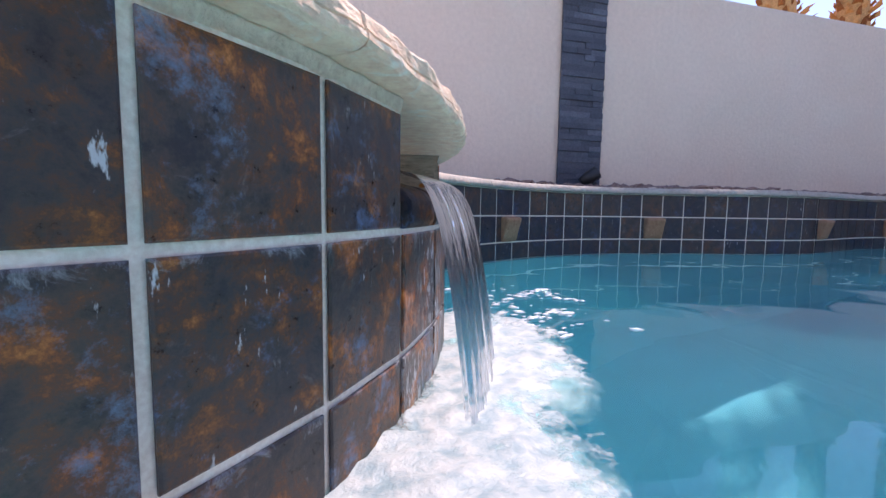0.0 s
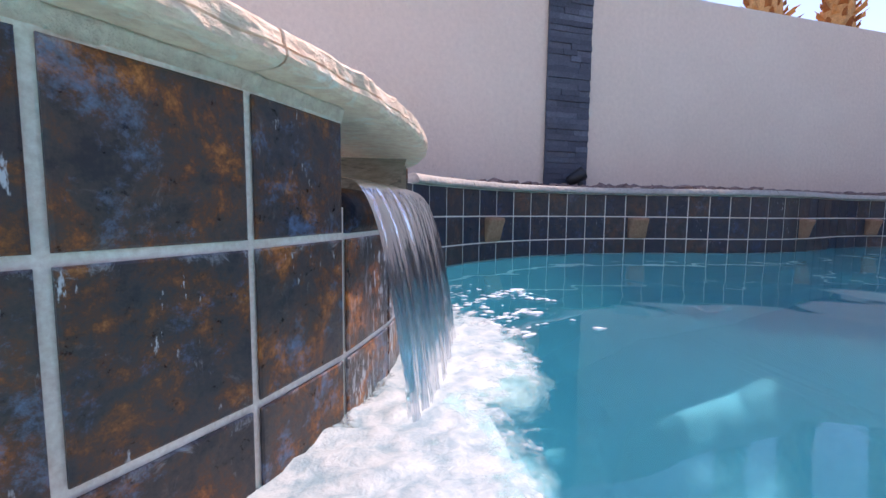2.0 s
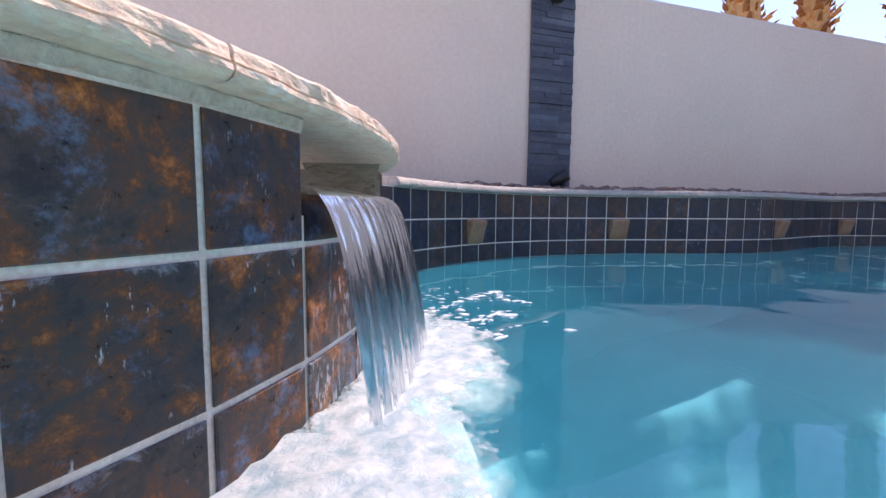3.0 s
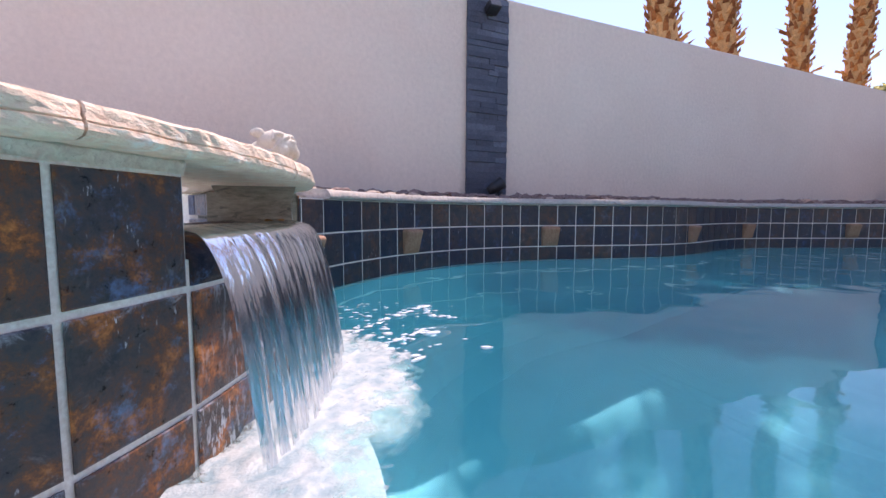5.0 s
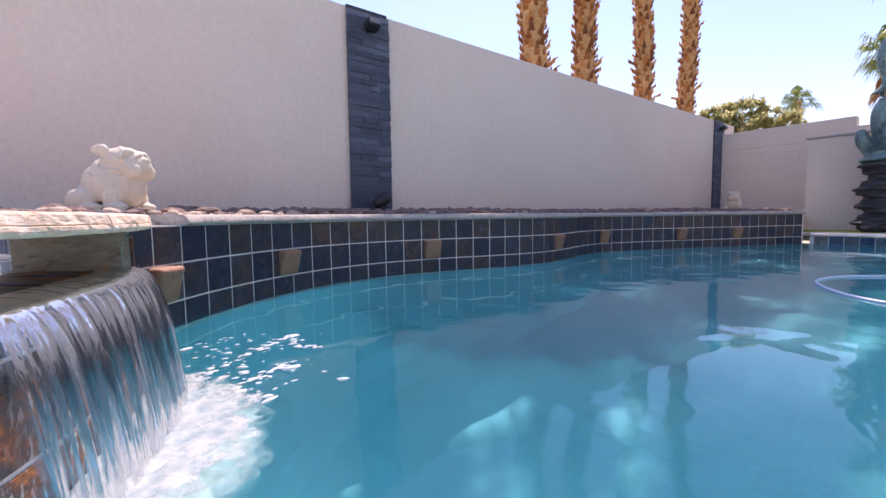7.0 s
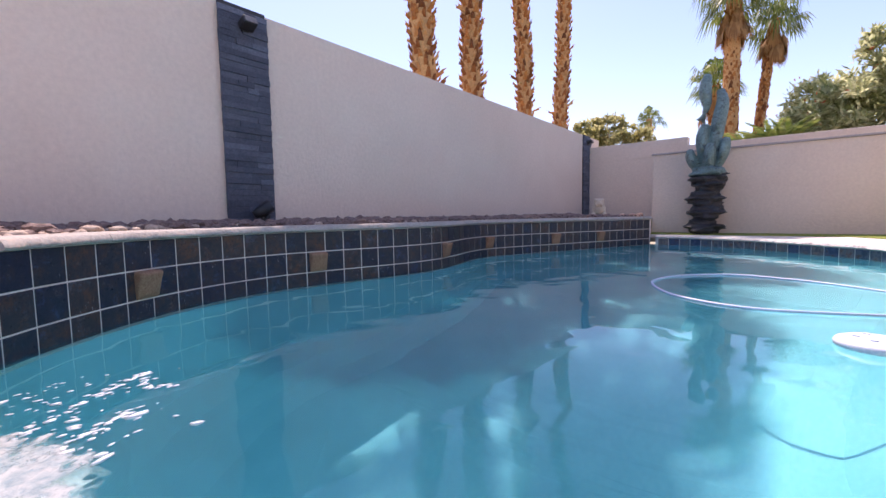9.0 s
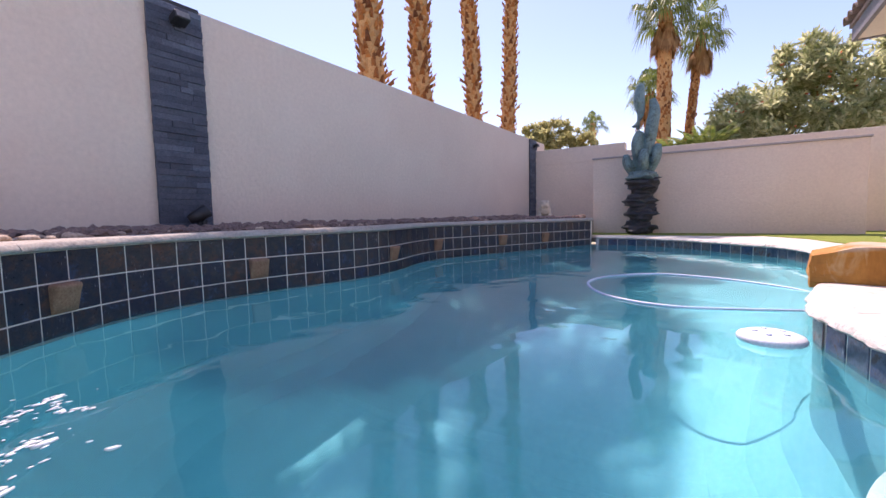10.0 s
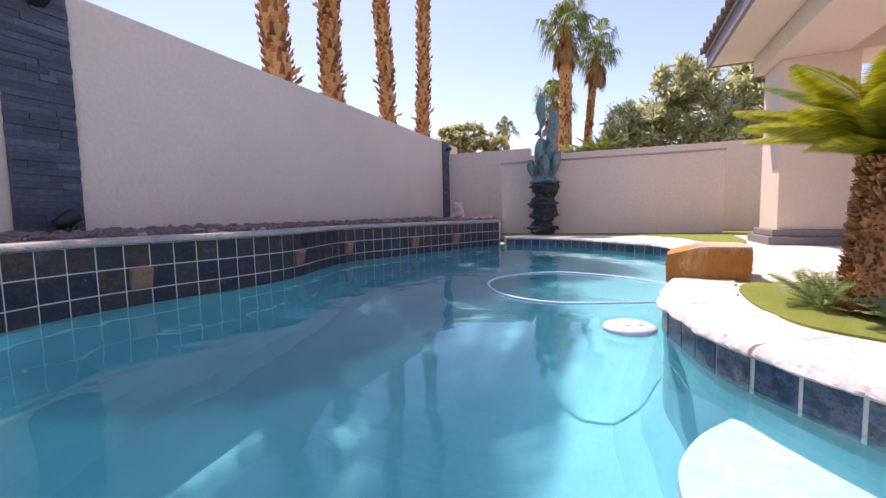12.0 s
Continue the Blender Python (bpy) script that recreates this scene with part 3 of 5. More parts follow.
# ---- decks ----
deck_in = np.concatenate([far_deck[2:], near_deck[1:]])
deck_off = deck_in + normals2(deck_in) * 0.30
deck_poly = [tuple(p) for p in deck_off[::2]] + [(-3.5, 0.4), (-3.5, -8.9), (10.55, -8.9), (10.55, 2.4), (8.32, 2.4)]
tagged(obj("patio", plate_bm(deck_poly, 0.02, DECK_Z - 0.004), M_DECK), "pale sunlit stone patio round the pool", "patio", kind="structure")
wall_deck = tagged(obj("wall_deck_edge", sweep_bm(deck_in, [(0, -0.12), (0.20, -0.12), (0.20, 0.10), (0, 0.10)]), M_GROUT), "low tiled pool edge below the deck", "wall", kind="structure")
coping("coping_deck", deck_in, -0.03, 0.31, 0.10, DECK_Z + 0.004, 0.7, M_DECK, 0.015, "pale rough-edged stone coping of the deck", lip=0.016)
turf_near = spline([(3.42, -0.56), (3.0, -0.47), (2.56, -0.505), (2.36, -0.68), (2.2, -1.0), (2.4, -1.5), (3.2, -1.35), (3.55, -0.85)], 0.05, closed=True)
tagged(obj("turf_bed", plate_bm([tuple(p) for p in turf_near[:-1]], 0.10, DECK_Z + 0.006), M_TURF), "patch of bright artificial turf beside the pool deck", "lawn", kind="structure")
tagged(obj("turf_strip", box_bm(8.6, -4.0, 0.10, 10.55, 2.35, DECK_Z + 0.006), M_TURF), "strip of artificial turf along the back wall", "lawn", kind="structure")

turf_corner = spline([(8.598, -0.35), (7.95, -0.75), (7.3, -0.90), (6.9, -1.02), (6.45, -1.20), (6.9, -1.40), (7.6, -1.52), (8.598, -1.60)], 0.08)
tagged(obj("turf_corner", plate_bm([tuple(p) for p in turf_corner], 0.10, DECK_Z + 0.006), M_TURF), "rounded tongue of artificial turf beside the patio column", "lawn", kind="structure")

# ---- spa ----
SPILL0, SPILL1 = -32.0, -6.0
wall_spa = tagged(obj("wall_spa", sweep_bm(spa_arc(-150, SPILL0), [(0, -0.12), (0.20, -0.12), (0.20, TOP_SPA), (0, TOP_SPA)]), M_GROUT), "curved raised spa wall in rusty slate tiles", "wall", kind="structure")
wall_spa_low = tagged(obj("wall_spa_weir", sweep_bm(spa_arc(SPILL0, SPILL1), [(0, -0.12), (0.20, -0.12), (0.20, 0.285), (0, 0.285)]), M_GROUT), "lowered weir part of the spa wall", "wall", kind="structure")
wall_spa_end = tagged(obj("wall_spa_end", sweep_bm(spa_arc(SPILL1, 60), [(0, -0.12), (0.20, -0.12), (0.20, TOP_SPA), (0, TOP_SPA)]), M_PIER), "tiled spa wall beyond the spillway", "wall", kind="structure")
rows3 = [(J2 - PITCH, J2), (J2, J1)]
step_deg = math.degrees(PITCH / SPA_R)
SPA_PITCH = 0.1495
spa_deg = math.degrees(SPA_PITCH / SPA_R)
tile_band(spa_arc(SPILL0 - spa_deg * 14, SPILL0), [(J2 - PITCH, J2), (J2, J1), (J1, TOP_SPA)], wall_spa, M_TILE, pitch=SPA_PITCH * 0.9995, gap=0.009)
tile_band(spa_arc(SPILL0, SPILL0 + step_deg * 4), rows3, wall_spa_low, M_TILE_SPLASHED, pitch=PITCH * 0.9995, gap=0.009)
tile_band(spa_arc(SPILL1 + 0.5, SPILL1 + 0.5 + step_deg * 4), [(J1, TOP_SPA)], wall_spa_end, M_TILE, pitch=PITCH * 0.999, gap=0.009)
tile_band(spa_arc(SPILL0 + step_deg * 4, SPILL0 + step_deg * 8), rows3, wall_spa_end, M_TILE, pitch=PITCH * 0.9995, gap=0.009)

# ---- spa coping, weir, water ----
coping("coping_spa", spa_arc(-150, 36, 0.04), -0.042, 0.26, 0.406, 0.442, 0.42, M_COPING, 0.0065, "rough chiselled tan travertine coping of the spa", split=True)
tagged(obj("mortar_bed", sweep_bm(spa_arc(-150, SPILL0 + 0.2, 0.015), [(0.001, TOP_SPA - 0.002), (0.19, TOP_SPA - 0.002), (0.19, 0.415), (0.004, 0.415), (-0.004, 0.404)], 0.005, 2.0, 25.0), M_MORTAR), "crumbly grey mortar bed under the spa coping", "mortar", kind="structure")
tagged(obj("mortar_bed_end", sweep_bm(spa_arc(SPILL1 - 1.2, 34, 0.015), [(0.0, 0.30), (0.19, 0.30), (0.175, 0.33), (0.17, 0.36), (0.18, 0.39), (0.19, 0.415), (0.0, 0.415), (0.006, 0.39), (0.014, 0.36), (0.012, 0.33)], 0.004, 5.0, 14.0), M_PIER), "rough plastered pier at the end of the spillway", "mortar", kind="structure")
tagged(obj("spa_basin", sweep_bm(spa_arc(-150, 214, 0.05, 0.998), [(-0.01, 0.0), (0.005, 0.0), (0.005, 0.30), (-0.01, 0.30)]), M_PLASTER_WHITE), "pale plastered inside of the spa", "pool", kind="structure")
tagged(obj("wall_spa_back", sweep_bm(spa_arc(58, 214, 0.04), [(0, -0.1), (0.195, -0.1), (0.195, 0.408), (0, 0.408)]), M_GROUT), "outer ring of the spa wall", "wall", kind="structure")
inner = thing("spa_tile_band", (0, 0, 0), "band of blue-grey tiles round the inside of the spa", "tiles", kind="structure")
tile_band(spa_arc(330, 2, 0.03, 0.990), [(0.255, 0.330), (0.330, 0.405)], inner, M_TILE_DECK, pitch=0.152, gap=0.009)
coping("coping_spa_back", spa_arc(37, 214, 0.04), -0.03, 0.26, 0.406, 0.441, 0.5, M_COPING, 0.007, "tan travertine coping round the back of the spa", split=True)


def fan_disc(radius, z, k=64):
    bm = bmesh.new()
    vs = [bm.verts.new((SPA_C[0] + radius * math.cos(2 * math.pi * i / k), SPA_C[1] + radius * math.sin(2 * math.pi * i / k), z)) for i in range(k)]
    bm.faces.new(vs)
    return bm


part("spa_floor", fan_disc(1.0, 0.108), M_PLASTER_WHITE, pool)
spa_water = tagged(obj("spa_water", fan_disc(1.003, 0.327), M_SPA_WATER), "clear moving spa water level with the weir", "water", kind="structure")
spa_water.visible_shadow = False

M_WET = tile_material("wet_tile", 1, 0.03)
weir = thing("weir_tiles", (0, 0, 0), "wet brown bullnose tiles of the spillway lip", "tiles", kind="structure")
n_w = 4
for i in range(n_w):
    a0 = SPILL0 + 0.25 + (SPILL1 - SPILL0) * i / n_w
    a1 = SPILL0 - 0.1 + (SPILL1 - SPILL0) * (i + 1) / n_w
    prof = [(0.205, 0.284), (0.205, 0.322), (0.15, 0.323), (0.08, 0.318), (0.03, 0.312), (0.005, 0.302), (-0.008, 0.286), (-0.009, 0.262), (-0.004, 0.252), (0.001, 0.252), (0.001, 0.284)]
    part("bullnose", sweep_bm(spa_arc(a0, a1, 0.02), prof), M_WET, weir, smooth=True)


def streak_water(name):
    """A thin falling sheet: clear film, gloss, and white aerated streaks."""
    m, n, l, b = node_mat(name)
    tc = n.new("ShaderNodeTexCoord")
    mp = n.new("ShaderNodeMapping")
    mp.inputs["Scale"].default_value = (42, 42, 2.6)
    l.new(tc.outputs["Object"], mp.inputs["Vector"])
    s1 = noise_tex(n, l, mp.outputs[0], 1.0, 3, 0.55, 0.3)
    mp2 = n.new("ShaderNodeMapping")
    mp2.inputs["Scale"].default_value = (17, 17, 3.0)
    l.new(tc.outputs["Object"], mp2.inputs["Vector"])
    s2 = noise_tex(n, l, mp2.outputs[0], 1.0, 2, 0.5, 0.2)
    clear = n.new("ShaderNodeBsdfTransparent")
    clear.inputs[0].default_value = (0.93, 0.95, 0.97, 1)
    gloss = n.new("ShaderNodeBsdfGlossy")
    gloss.inputs["Roughness"].default_value = 0.14
    white = n.new("ShaderNodeBsdfTranslucent")
    white.inputs[0].default_value = (0.85, 0.88, 0.92, 1)
    diff = n.new("ShaderNodeBsdfDiffuse")
    diff.inputs[0].default_value = (0.85, 0.88, 0.92, 1)
    bp = n.new("ShaderNodeBump")
    bp.inputs["Strength"].default_value, bp.inputs["Distance"].default_value = 0.24, 0.010
    l.new(s1, bp.inputs["Height"])
    for g in (gloss, diff, white):
        l.new(bp.outputs[0], g.inputs["Normal"])
    wd = n.new("ShaderNodeMixShader")
    wd.inputs[0].default_value = 0.5
    l.new(white.outputs[0], wd.inputs[1])
    l.new(diff.outputs[0], wd.inputs[2])
    cg = n.new("ShaderNodeMixShader")
    fr = n.new("ShaderNodeFresnel")
    fr.inputs["IOR"].default_value = 1.33
    l.new(bp.outputs[0], fr.inputs["Normal"])
    l.new(fr.outputs[0], cg.inputs[0])
    l.new(clear.outputs[0], cg.inputs[1])
    l.new(gloss.outputs[0], cg.inputs[2])
    mul = n.new("ShaderNodeMath")
    mul.operation = "MULTIPLY"
    l.new(ramp(n, l, s1, [(0.46, (0, 0, 0)), (0.70, (0.75, 0.75, 0.75))]), mul.inputs[0])
    l.new(ramp(n, l, s2, [(0.36, (0.25, 0.25, 0.25)), (0.62, (1, 1, 1))]), mul.inputs[1])
    sep = n.new("ShaderNodeSeparateXYZ")
    l.new(tc.outputs["Object"], sep.inputs[0])
    air = n.new("ShaderNodeMapRange")
    air.inputs["From Min"].default_value, air.inputs["From Max"].default_value = 0.31, 0.02
    air.inputs["To Min"].default_value, air.inputs["To Max"].default_value = 0.2, 1.0
    l.new(sep.outputs["Z"], air.inputs["Value"])
    mul2 = n.new("ShaderNodeMath")
    mul2.operation = "MULTIPLY"
    l.new(mul.outputs[0], mul2.inputs[0])
    l.new(air.outputs[0], mul2.inputs[1])
    mul = mul2
    mx = n.new("ShaderNodeMixShader")
    l.new(mul.outputs[0], mx.inputs[0])
    l.new(cg.outputs[0], mx.inputs[1])
    l.new(wd.outputs[0], mx.inputs[2])
    l.new(mx.outputs[0], n["Material Output"].inputs["Surface"])
    return m


M_FALL = streak_water("falling_water")


def fall_bm(throw, shift, a0, a1):
    bm = bmesh.new()
    na, nt = 150, 44
    grid = []
    for i in range(na + 1):
        u = i / na
        row = []
        for j in range(nt + 1):
            t = j / nt
            fold = noise.noise(Vector((u * 26 + shift, t * 0.7, shift))) + 0.5 * noise.noise(Vector((u * 60 + shift, t * 1.6, 3)))
            if t < 0.12:
                q = t / 0.12
                r = 1.165 + 0.047 * q
                z = 0.327 - 0.007 * q * q + fold * 0.002 * q
            else:
                q = (t - 0.12) / 0.88
                r = 1.212 + throw * q**0.72 + fold * 0.011 * q
                z = 0.320 - 0.03 * q - 0.29 * q * q
            pinch = 1 - 0.10 * max(0, t - 0.3)
            a = radians((a0 + a1) / 2 + (u - 0.5) * (a1 - a0) * pinch + 0.5 * fold * max(0, t - 0.25))
            row.append(bm.verts.new((SPA_C[0] + r * math.cos(a), SPA_C[1] + r * math.sin(a), z)))
        grid.append(row)
    for i in range(na):
        gap = noise.noise(Vector((i * 0.33 + shift, 7.0, shift)))
        for j in range(nt):
            if gap > 0.30 and j / nt > 0.55 + 0.35 * noise.noise(Vector((i * 0.5, 2.0, shift))):
                continue
            bm.faces.new((grid[i][j], grid[i + 1][j], grid[i + 1][j + 1], grid[i][j + 1]))
    return bm


fall = thing("waterfall", (0, 0, 0), "thin streaked sheet of water falling from the spa spillway", "waterfall")
for throw, shift in ((0.088, 1.0), (0.072, 9.0)):
    sheet = part("water_sheet", fall_bm(throw, shift, SPILL0 - 0.2, SPILL1 - 1.2), M_FALL, fall, smooth=True)
    sheet.visible_shadow = False


def foam_material(name, lo, hi, scale):
    m, n, l, b = node_mat(name)
    v = coords(n, l, 1.0)
    a = noise_tex(n, l, v, scale, 6, 0.7, 0.15)
    c = noise_tex(n, l, v, scale * 2.2, 6, 0.6, 0.1)
    at = n.new("ShaderNodeAttribute")
    at.attribute_name = "cover"
    add = n.new("ShaderNodeMath")
    add.operation = "ADD"
    l.new(a, add.inputs[0])
    l.new(at.outputs["Fac"], add.inputs[1])
    fac = ramp(n, l, add.outputs[0], [(lo, (0, 0, 0)), (hi, (1, 1, 1))])
    l.new(ramp(n, l, c, [(0.36, (0.19, 0.27, 0.295)), (0.62, (0.40, 0.425, 0.42))]), b.inputs["Base Color"])
    b.inputs["Roughness"].default_value = 0.5
    bump(n, l, b, c, 0.6, 0.009)
    tr = n.new("ShaderNodeBsdfTransparent")
    mx = n.new("ShaderNodeMixShader")
    l.new(fac, mx.inputs[0])
    l.new(tr.outputs[0], mx.inputs[1])
    l.new(b.outputs[0], mx.inputs[2])
    l.new(mx.outputs[0], n["Material Output"].inputs["Surface"])
    return m


def foam_cover(x, y):
    """How thick the foam lies: most at the foot of the fall, thinning outwards and along the wall."""
    dx, dy = x - SPA_C[0], y - SPA_C[1]
    r, a = math.hypot(dx, dy), math.degrees(math.atan2(dy, dx))
    side = max(0.0, SPILL0 - 16 - a) / 26 + max(0.0, a - SPILL1 + 3) / 10
    wob = 0.07 * noise.noise(Vector((x * 6, y * 6, 1)))
    out = abs(r - 1.29 + wob) / (0.165 if a > SPILL0 else 0.17)
    return 0.55 - 0.42 * out * out - 0.5 * side * side


def foam_bm(z, lift):
    bm = bmesh.new()
    lay = bm.verts.layers.float.new("cover")
    grid = {}
    na, nr = 120, 44
    for i in range(na + 1):
        for j in range(nr + 1):
            a = radians(-92 + 100 * i / na)
            r = 1.205 + 0.52 * j / nr
            x, y = SPA_C[0] + r * math.cos(a), SPA_C[1] + r * math.sin(a)
            c = foam_cover(x, y)
            h = lift * max(0, c + 0.1) * (0.6 + 1.6 * abs(noise.noise(Vector((x * 22, y * 22, z * 9)))) + 0.8 * abs(noise.noise(Vector((x * 55, y * 55, 2)))))
            v = bm.verts.new((x, y, z + h))
            v[lay] = c
            grid[i, j] = v
    for i in range(na):
        for j in range(nr):
            q = [grid[i, j], grid[i + 1, j], grid[i + 1, j + 1], grid[i, j + 1]]
            if max(w[lay] for w in q) > -0.35:
                bm.faces.new(q)
    return bm


foam = tagged(obj("foam", foam_bm(0.003, 0.014), foam_material("foam", 0.80, 0.93, 15.0), smooth=True), "white churning foam at the foot of the waterfall", "foam", kind="stuff")
bubbles = tagged(obj("bubbles", foam_bm(-0.06, 0.02), foam_material("bubbles", 0.62, 0.95, 9.0), smooth=True), "milky cloud of air bubbles under the waterfall", "bubbles", kind="stuff")
foam.visible_shadow = False
bubbles.visible_shadow = False

rnd = random.Random(5)
splash_glints = bmesh.new()
# Scattered white flecks imitate glints of sun on the ripples.
for _ in range(90):
    a, r = radians(rnd.uniform(-14, 12)), 1.3 + abs(rnd.gauss(0, 0.16)) + 0.1 * rnd.random()
    x, y = SPA_C[0] + r * math.cos(a), SPA_C[1] + r * math.sin(a)
    s = rnd.uniform(0.002, 0.006) * (2.2 if rnd.random() < 0.12 else 1)
    join_bm(splash_glints, blob_bm((s * rnd.uniform(1, 3.2), s * rnd.uniform(0.8, 1.4), s * 0.4), rnd.random() * 50, 1, 0.3), Matrix.Translation((x, y, 0.004)) @ Matrix.Rotation(rnd.uniform(-0.5, 0.5), 4, "Z"))
# Curved lines of real splash foam.
for line in (((0.70, 1.66), (0.80, 1.74), (0.93, 1.84), (1.05, 1.93), (1.02, 1.80), (1.08, 1.72)), ((0.72, 1.52), (0.84, 1.57), (0.93, 1.62))):
    for q in spline(line, 0.007):
        if rnd.random() < 0.8:
            s = rnd.uniform(0.003, 0.008)
            join_bm(splash_glints, blob_bm((s * 2.0, s, s * 0.4), rnd.random() * 50, 1, 0.4), Matrix.Translation((q[0] + rnd.gauss(0, 0.006), q[1] + rnd.gauss(0, 0.012), 0.004)))
M_SPLASH_GLINT = surface("splash", (0.82, 0.86, 0.88), (0.88, 0.92, 0.94), 30, 80, 0.1, 0.001)
tagged(obj("splash_drops", splash_glints, M_SPLASH_GLINT, smooth=True), "white splash lines, and flecks painted as sun glints, beside the fall", "splash", kind="stuff")


# ---- things along the raised wall ----
def at_arc(path, s):
    c = np.r_[0, np.cumsum(np.linalg.norm(np.diff(path, axis=0), axis=1))]
    p = np.array([np.interp(s, c, path[:, j]) for j in range(2)])
    q = np.array([np.interp(s + 0.02, c, path[:, j]) for j in range(2)])
    return p, math.atan2(q[1] - p[1], q[0] - p[0])


def scupper_bm():
    """A squarish terracotta spout tilted out of the tiled wall, with a rounded lip."""
    bm = bmesh.new()
    rings = []
    for z, w, d in ((-0.074, 0.060, 0.010), (-0.068, 0.066, 0.020), (-0.03, 0.068, 0.032), (0.02, 0.069, 0.046), (0.044, 0.069, 0.056), (0.056, 0.070, 0.060), (0.066, 0.068, 0.057), (0.072, 0.062, 0.046), (0.074, 0.05, 0.02)):
        rings.append([bm.verts.new((w * np.sign(math.cos(t)) * abs(math.cos(t)) ** 0.35, -d * (abs(math.sin(t)) ** 0.35), z)) for t in np.linspace(math.pi, 0, 17)])
    for r0, r1 in zip(rings, rings[1:]):
        for i in range(16):
            bm.faces.new((r0[i], r0[i + 1], r1[i + 1], r1[i]))
    bm.faces.new(rings[0])
    bm.faces.new(rings[-1])
    bmesh.ops.recalc_face_normals(bm, faces=bm.faces[:])
    return bm


first = None
for s in (0.43, 1.285, 2.505, 3.90, 5.08, 6.265, 7.17):
    p, ang = at_arc(far_wall, s)
    m = Matrix.Translation((p[0], p[1], 0.171)) @ Matrix.Rotation(ang, 4, "Z")
    if first is None:
        first = tagged(obj("wall_scupper", scupper_bm(), M_CLAY, smooth=True), "small terracotta pot-shaped spout set in the tiled pool wall", "scupper", group="terracotta spouts in the pool wall")
        first.matrix_basis = m
    else:
        copy_thing(first, m)

rnd = random.Random(11)
rocks = bmesh.new()
tan = bmesh.new()
for k in range(2100):
    s = rnd.uniform(0.0, 8.2)
    p, ang = at_arc(far_wall, s)
    n2 = np.array([-math.sin(ang), math.cos(ang)])
    room = max(0.15, 3.93 - p[1] - 0.27)
    q = p + n2 * (0.27 + (rnd.random() ** 1.3) * room)
    if q[1] > 3.92 or (q[0] < 0.3 and q[1] < 2.9):
        continue
    size = rnd.uniform(0.014, 0.034) if rnd.random() < 0.75 else rnd.uniform(0.034, 0.055)
    m = Matrix.Translation((q[0], q[1], 0.432 + size * 0.45 + 0.03 * (q[1] - p[1]))) @ Matrix.Rotation(rnd.random() * 6.28, 4, "Z")
    # Pebbles near the coping get a paler colour that stands for sunlight.
    pale = (q[1] - p[1]) < 0.42 and rnd.random() < (0.65 if q[0] < 1.8 else 0.08)
    if pale:
        size = min(size, 0.032)
    join_bm(tan if pale else rocks, blob_bm((size * rnd.uniform(1.0, 1.5), size, size * rnd.uniform(0.5, 0.8)), k * 0.37, 2, 0.22 if pale else 0.5), m)
for k in range(420):
    q = (rnd.uniform(-1.6, 10.4), rnd.uniform(2.95, 3.93))
    if q[0] > 0.4 and q[0] < 8.2:
        q = (q[0], rnd.uniform(3.5, 3.93))
    size = rnd.uniform(0.02, 0.06)
    if q[0] > 8.2:
        q = (q[0], rnd.uniform(2.5, 3.9))
    join_bm(rocks, blob_bm((size * 1.3, size, size * 0.8), k * 0.71, 2, 0.5), Matrix.Translation((q[0], q[1], 0.43 + size * 0.5)))
tagged(obj("planter_rocks", rocks, M_ROCKS), "brown and purple-grey lava rocks filling the raised planter", "rocks", kind="stuff")
M_PEBBLE_SUNLIT = surface("sunlit_pebble", (0.36, 0.20, 0.12), (0.66, 0.54, 0.43), 11, 60, 0.8, 0.003)
tagged(obj("planter_pebbles", tan, M_PEBBLE_SUNLIT, smooth=True), "tan pebbles, coloured pale as if sunlit, along the back of the coping", "rocks", kind="stuff")


def ellipsoids(items):
    bm = bmesh.new()
    for c, r in items:
        b2 = bmesh.new()
        bmesh.ops.create_icosphere(b2, subdivisions=3, radius=1.0)
        join_bm(bm, b2, Matrix.Translation(c) @ Matrix.Diagonal((*r, 1)))
    return bm


def remeshed(ob, voxel, smooth_rounds=2):
    r = ob.modifiers.new("remesh", "REMESH")
    r.mode, r.voxel_size, r.use_smooth_shade = "VOXEL", voxel, True
    s = ob.modifiers.new("smooth", "SMOOTH")
    s.iterations, s.factor = smooth_rounds, 0.5
    return ob


dog_lumps = [
    ((-0.10, 0, 0.11), (0.09, 0.11, 0.085)), ((-0.165, 0.0, 0.068), (0.045, 0.045, 0.04)), ((-0.065, 0, 0.20), (0.085, 0.092, 0.085)), ((-0.02, 0, 0.25), (0.08, 0.088, 0.07)), ((-0.04, 0, 0.175), (0.12, 0.105, 0.10)), ((0.055, 0, 0.155), (0.10, 0.12, 0.115)),
    ((0.02, 0, 0.235), (0.105, 0.10, 0.07)), ((0.065, 0, 0.298), (0.105, 0.102, 0.078)), ((0.14, 0, 0.272), (0.058, 0.080, 0.056)), ((0.13, 0, 0.212), (0.040, 0.05, 0.02)), ((0.186, 0, 0.300), (0.016, 0.030, 0.016)),
]
for sgn in (-1, 1):
    dog_lumps += [
        ((-0.10, sgn * 0.10, 0.085), (0.085, 0.05, 0.065)), ((-0.03, sgn * 0.13, 0.045), (0.06, 0.034, 0.024)), ((0.02, sgn * 0.085, 0.16), (0.07, 0.055, 0.09)), ((0.065, sgn * 0.105, 0.08), (0.040, 0.040, 0.075)),
        ((0.095, sgn * 0.108, 0.046), (0.052, 0.042, 0.026)), ((0.145, sgn * 0.055, 0.242), (0.048, 0.034, 0.048)), ((0.125, sgn * 0.045, 0.342), (0.034, 0.034, 0.018)), ((0.005, sgn * 0.078, 0.352), (0.040, 0.022, 0.030)), ((-0.022, sgn * 0.086, 0.352), (0.020, 0.018, 0.022)),
    ]
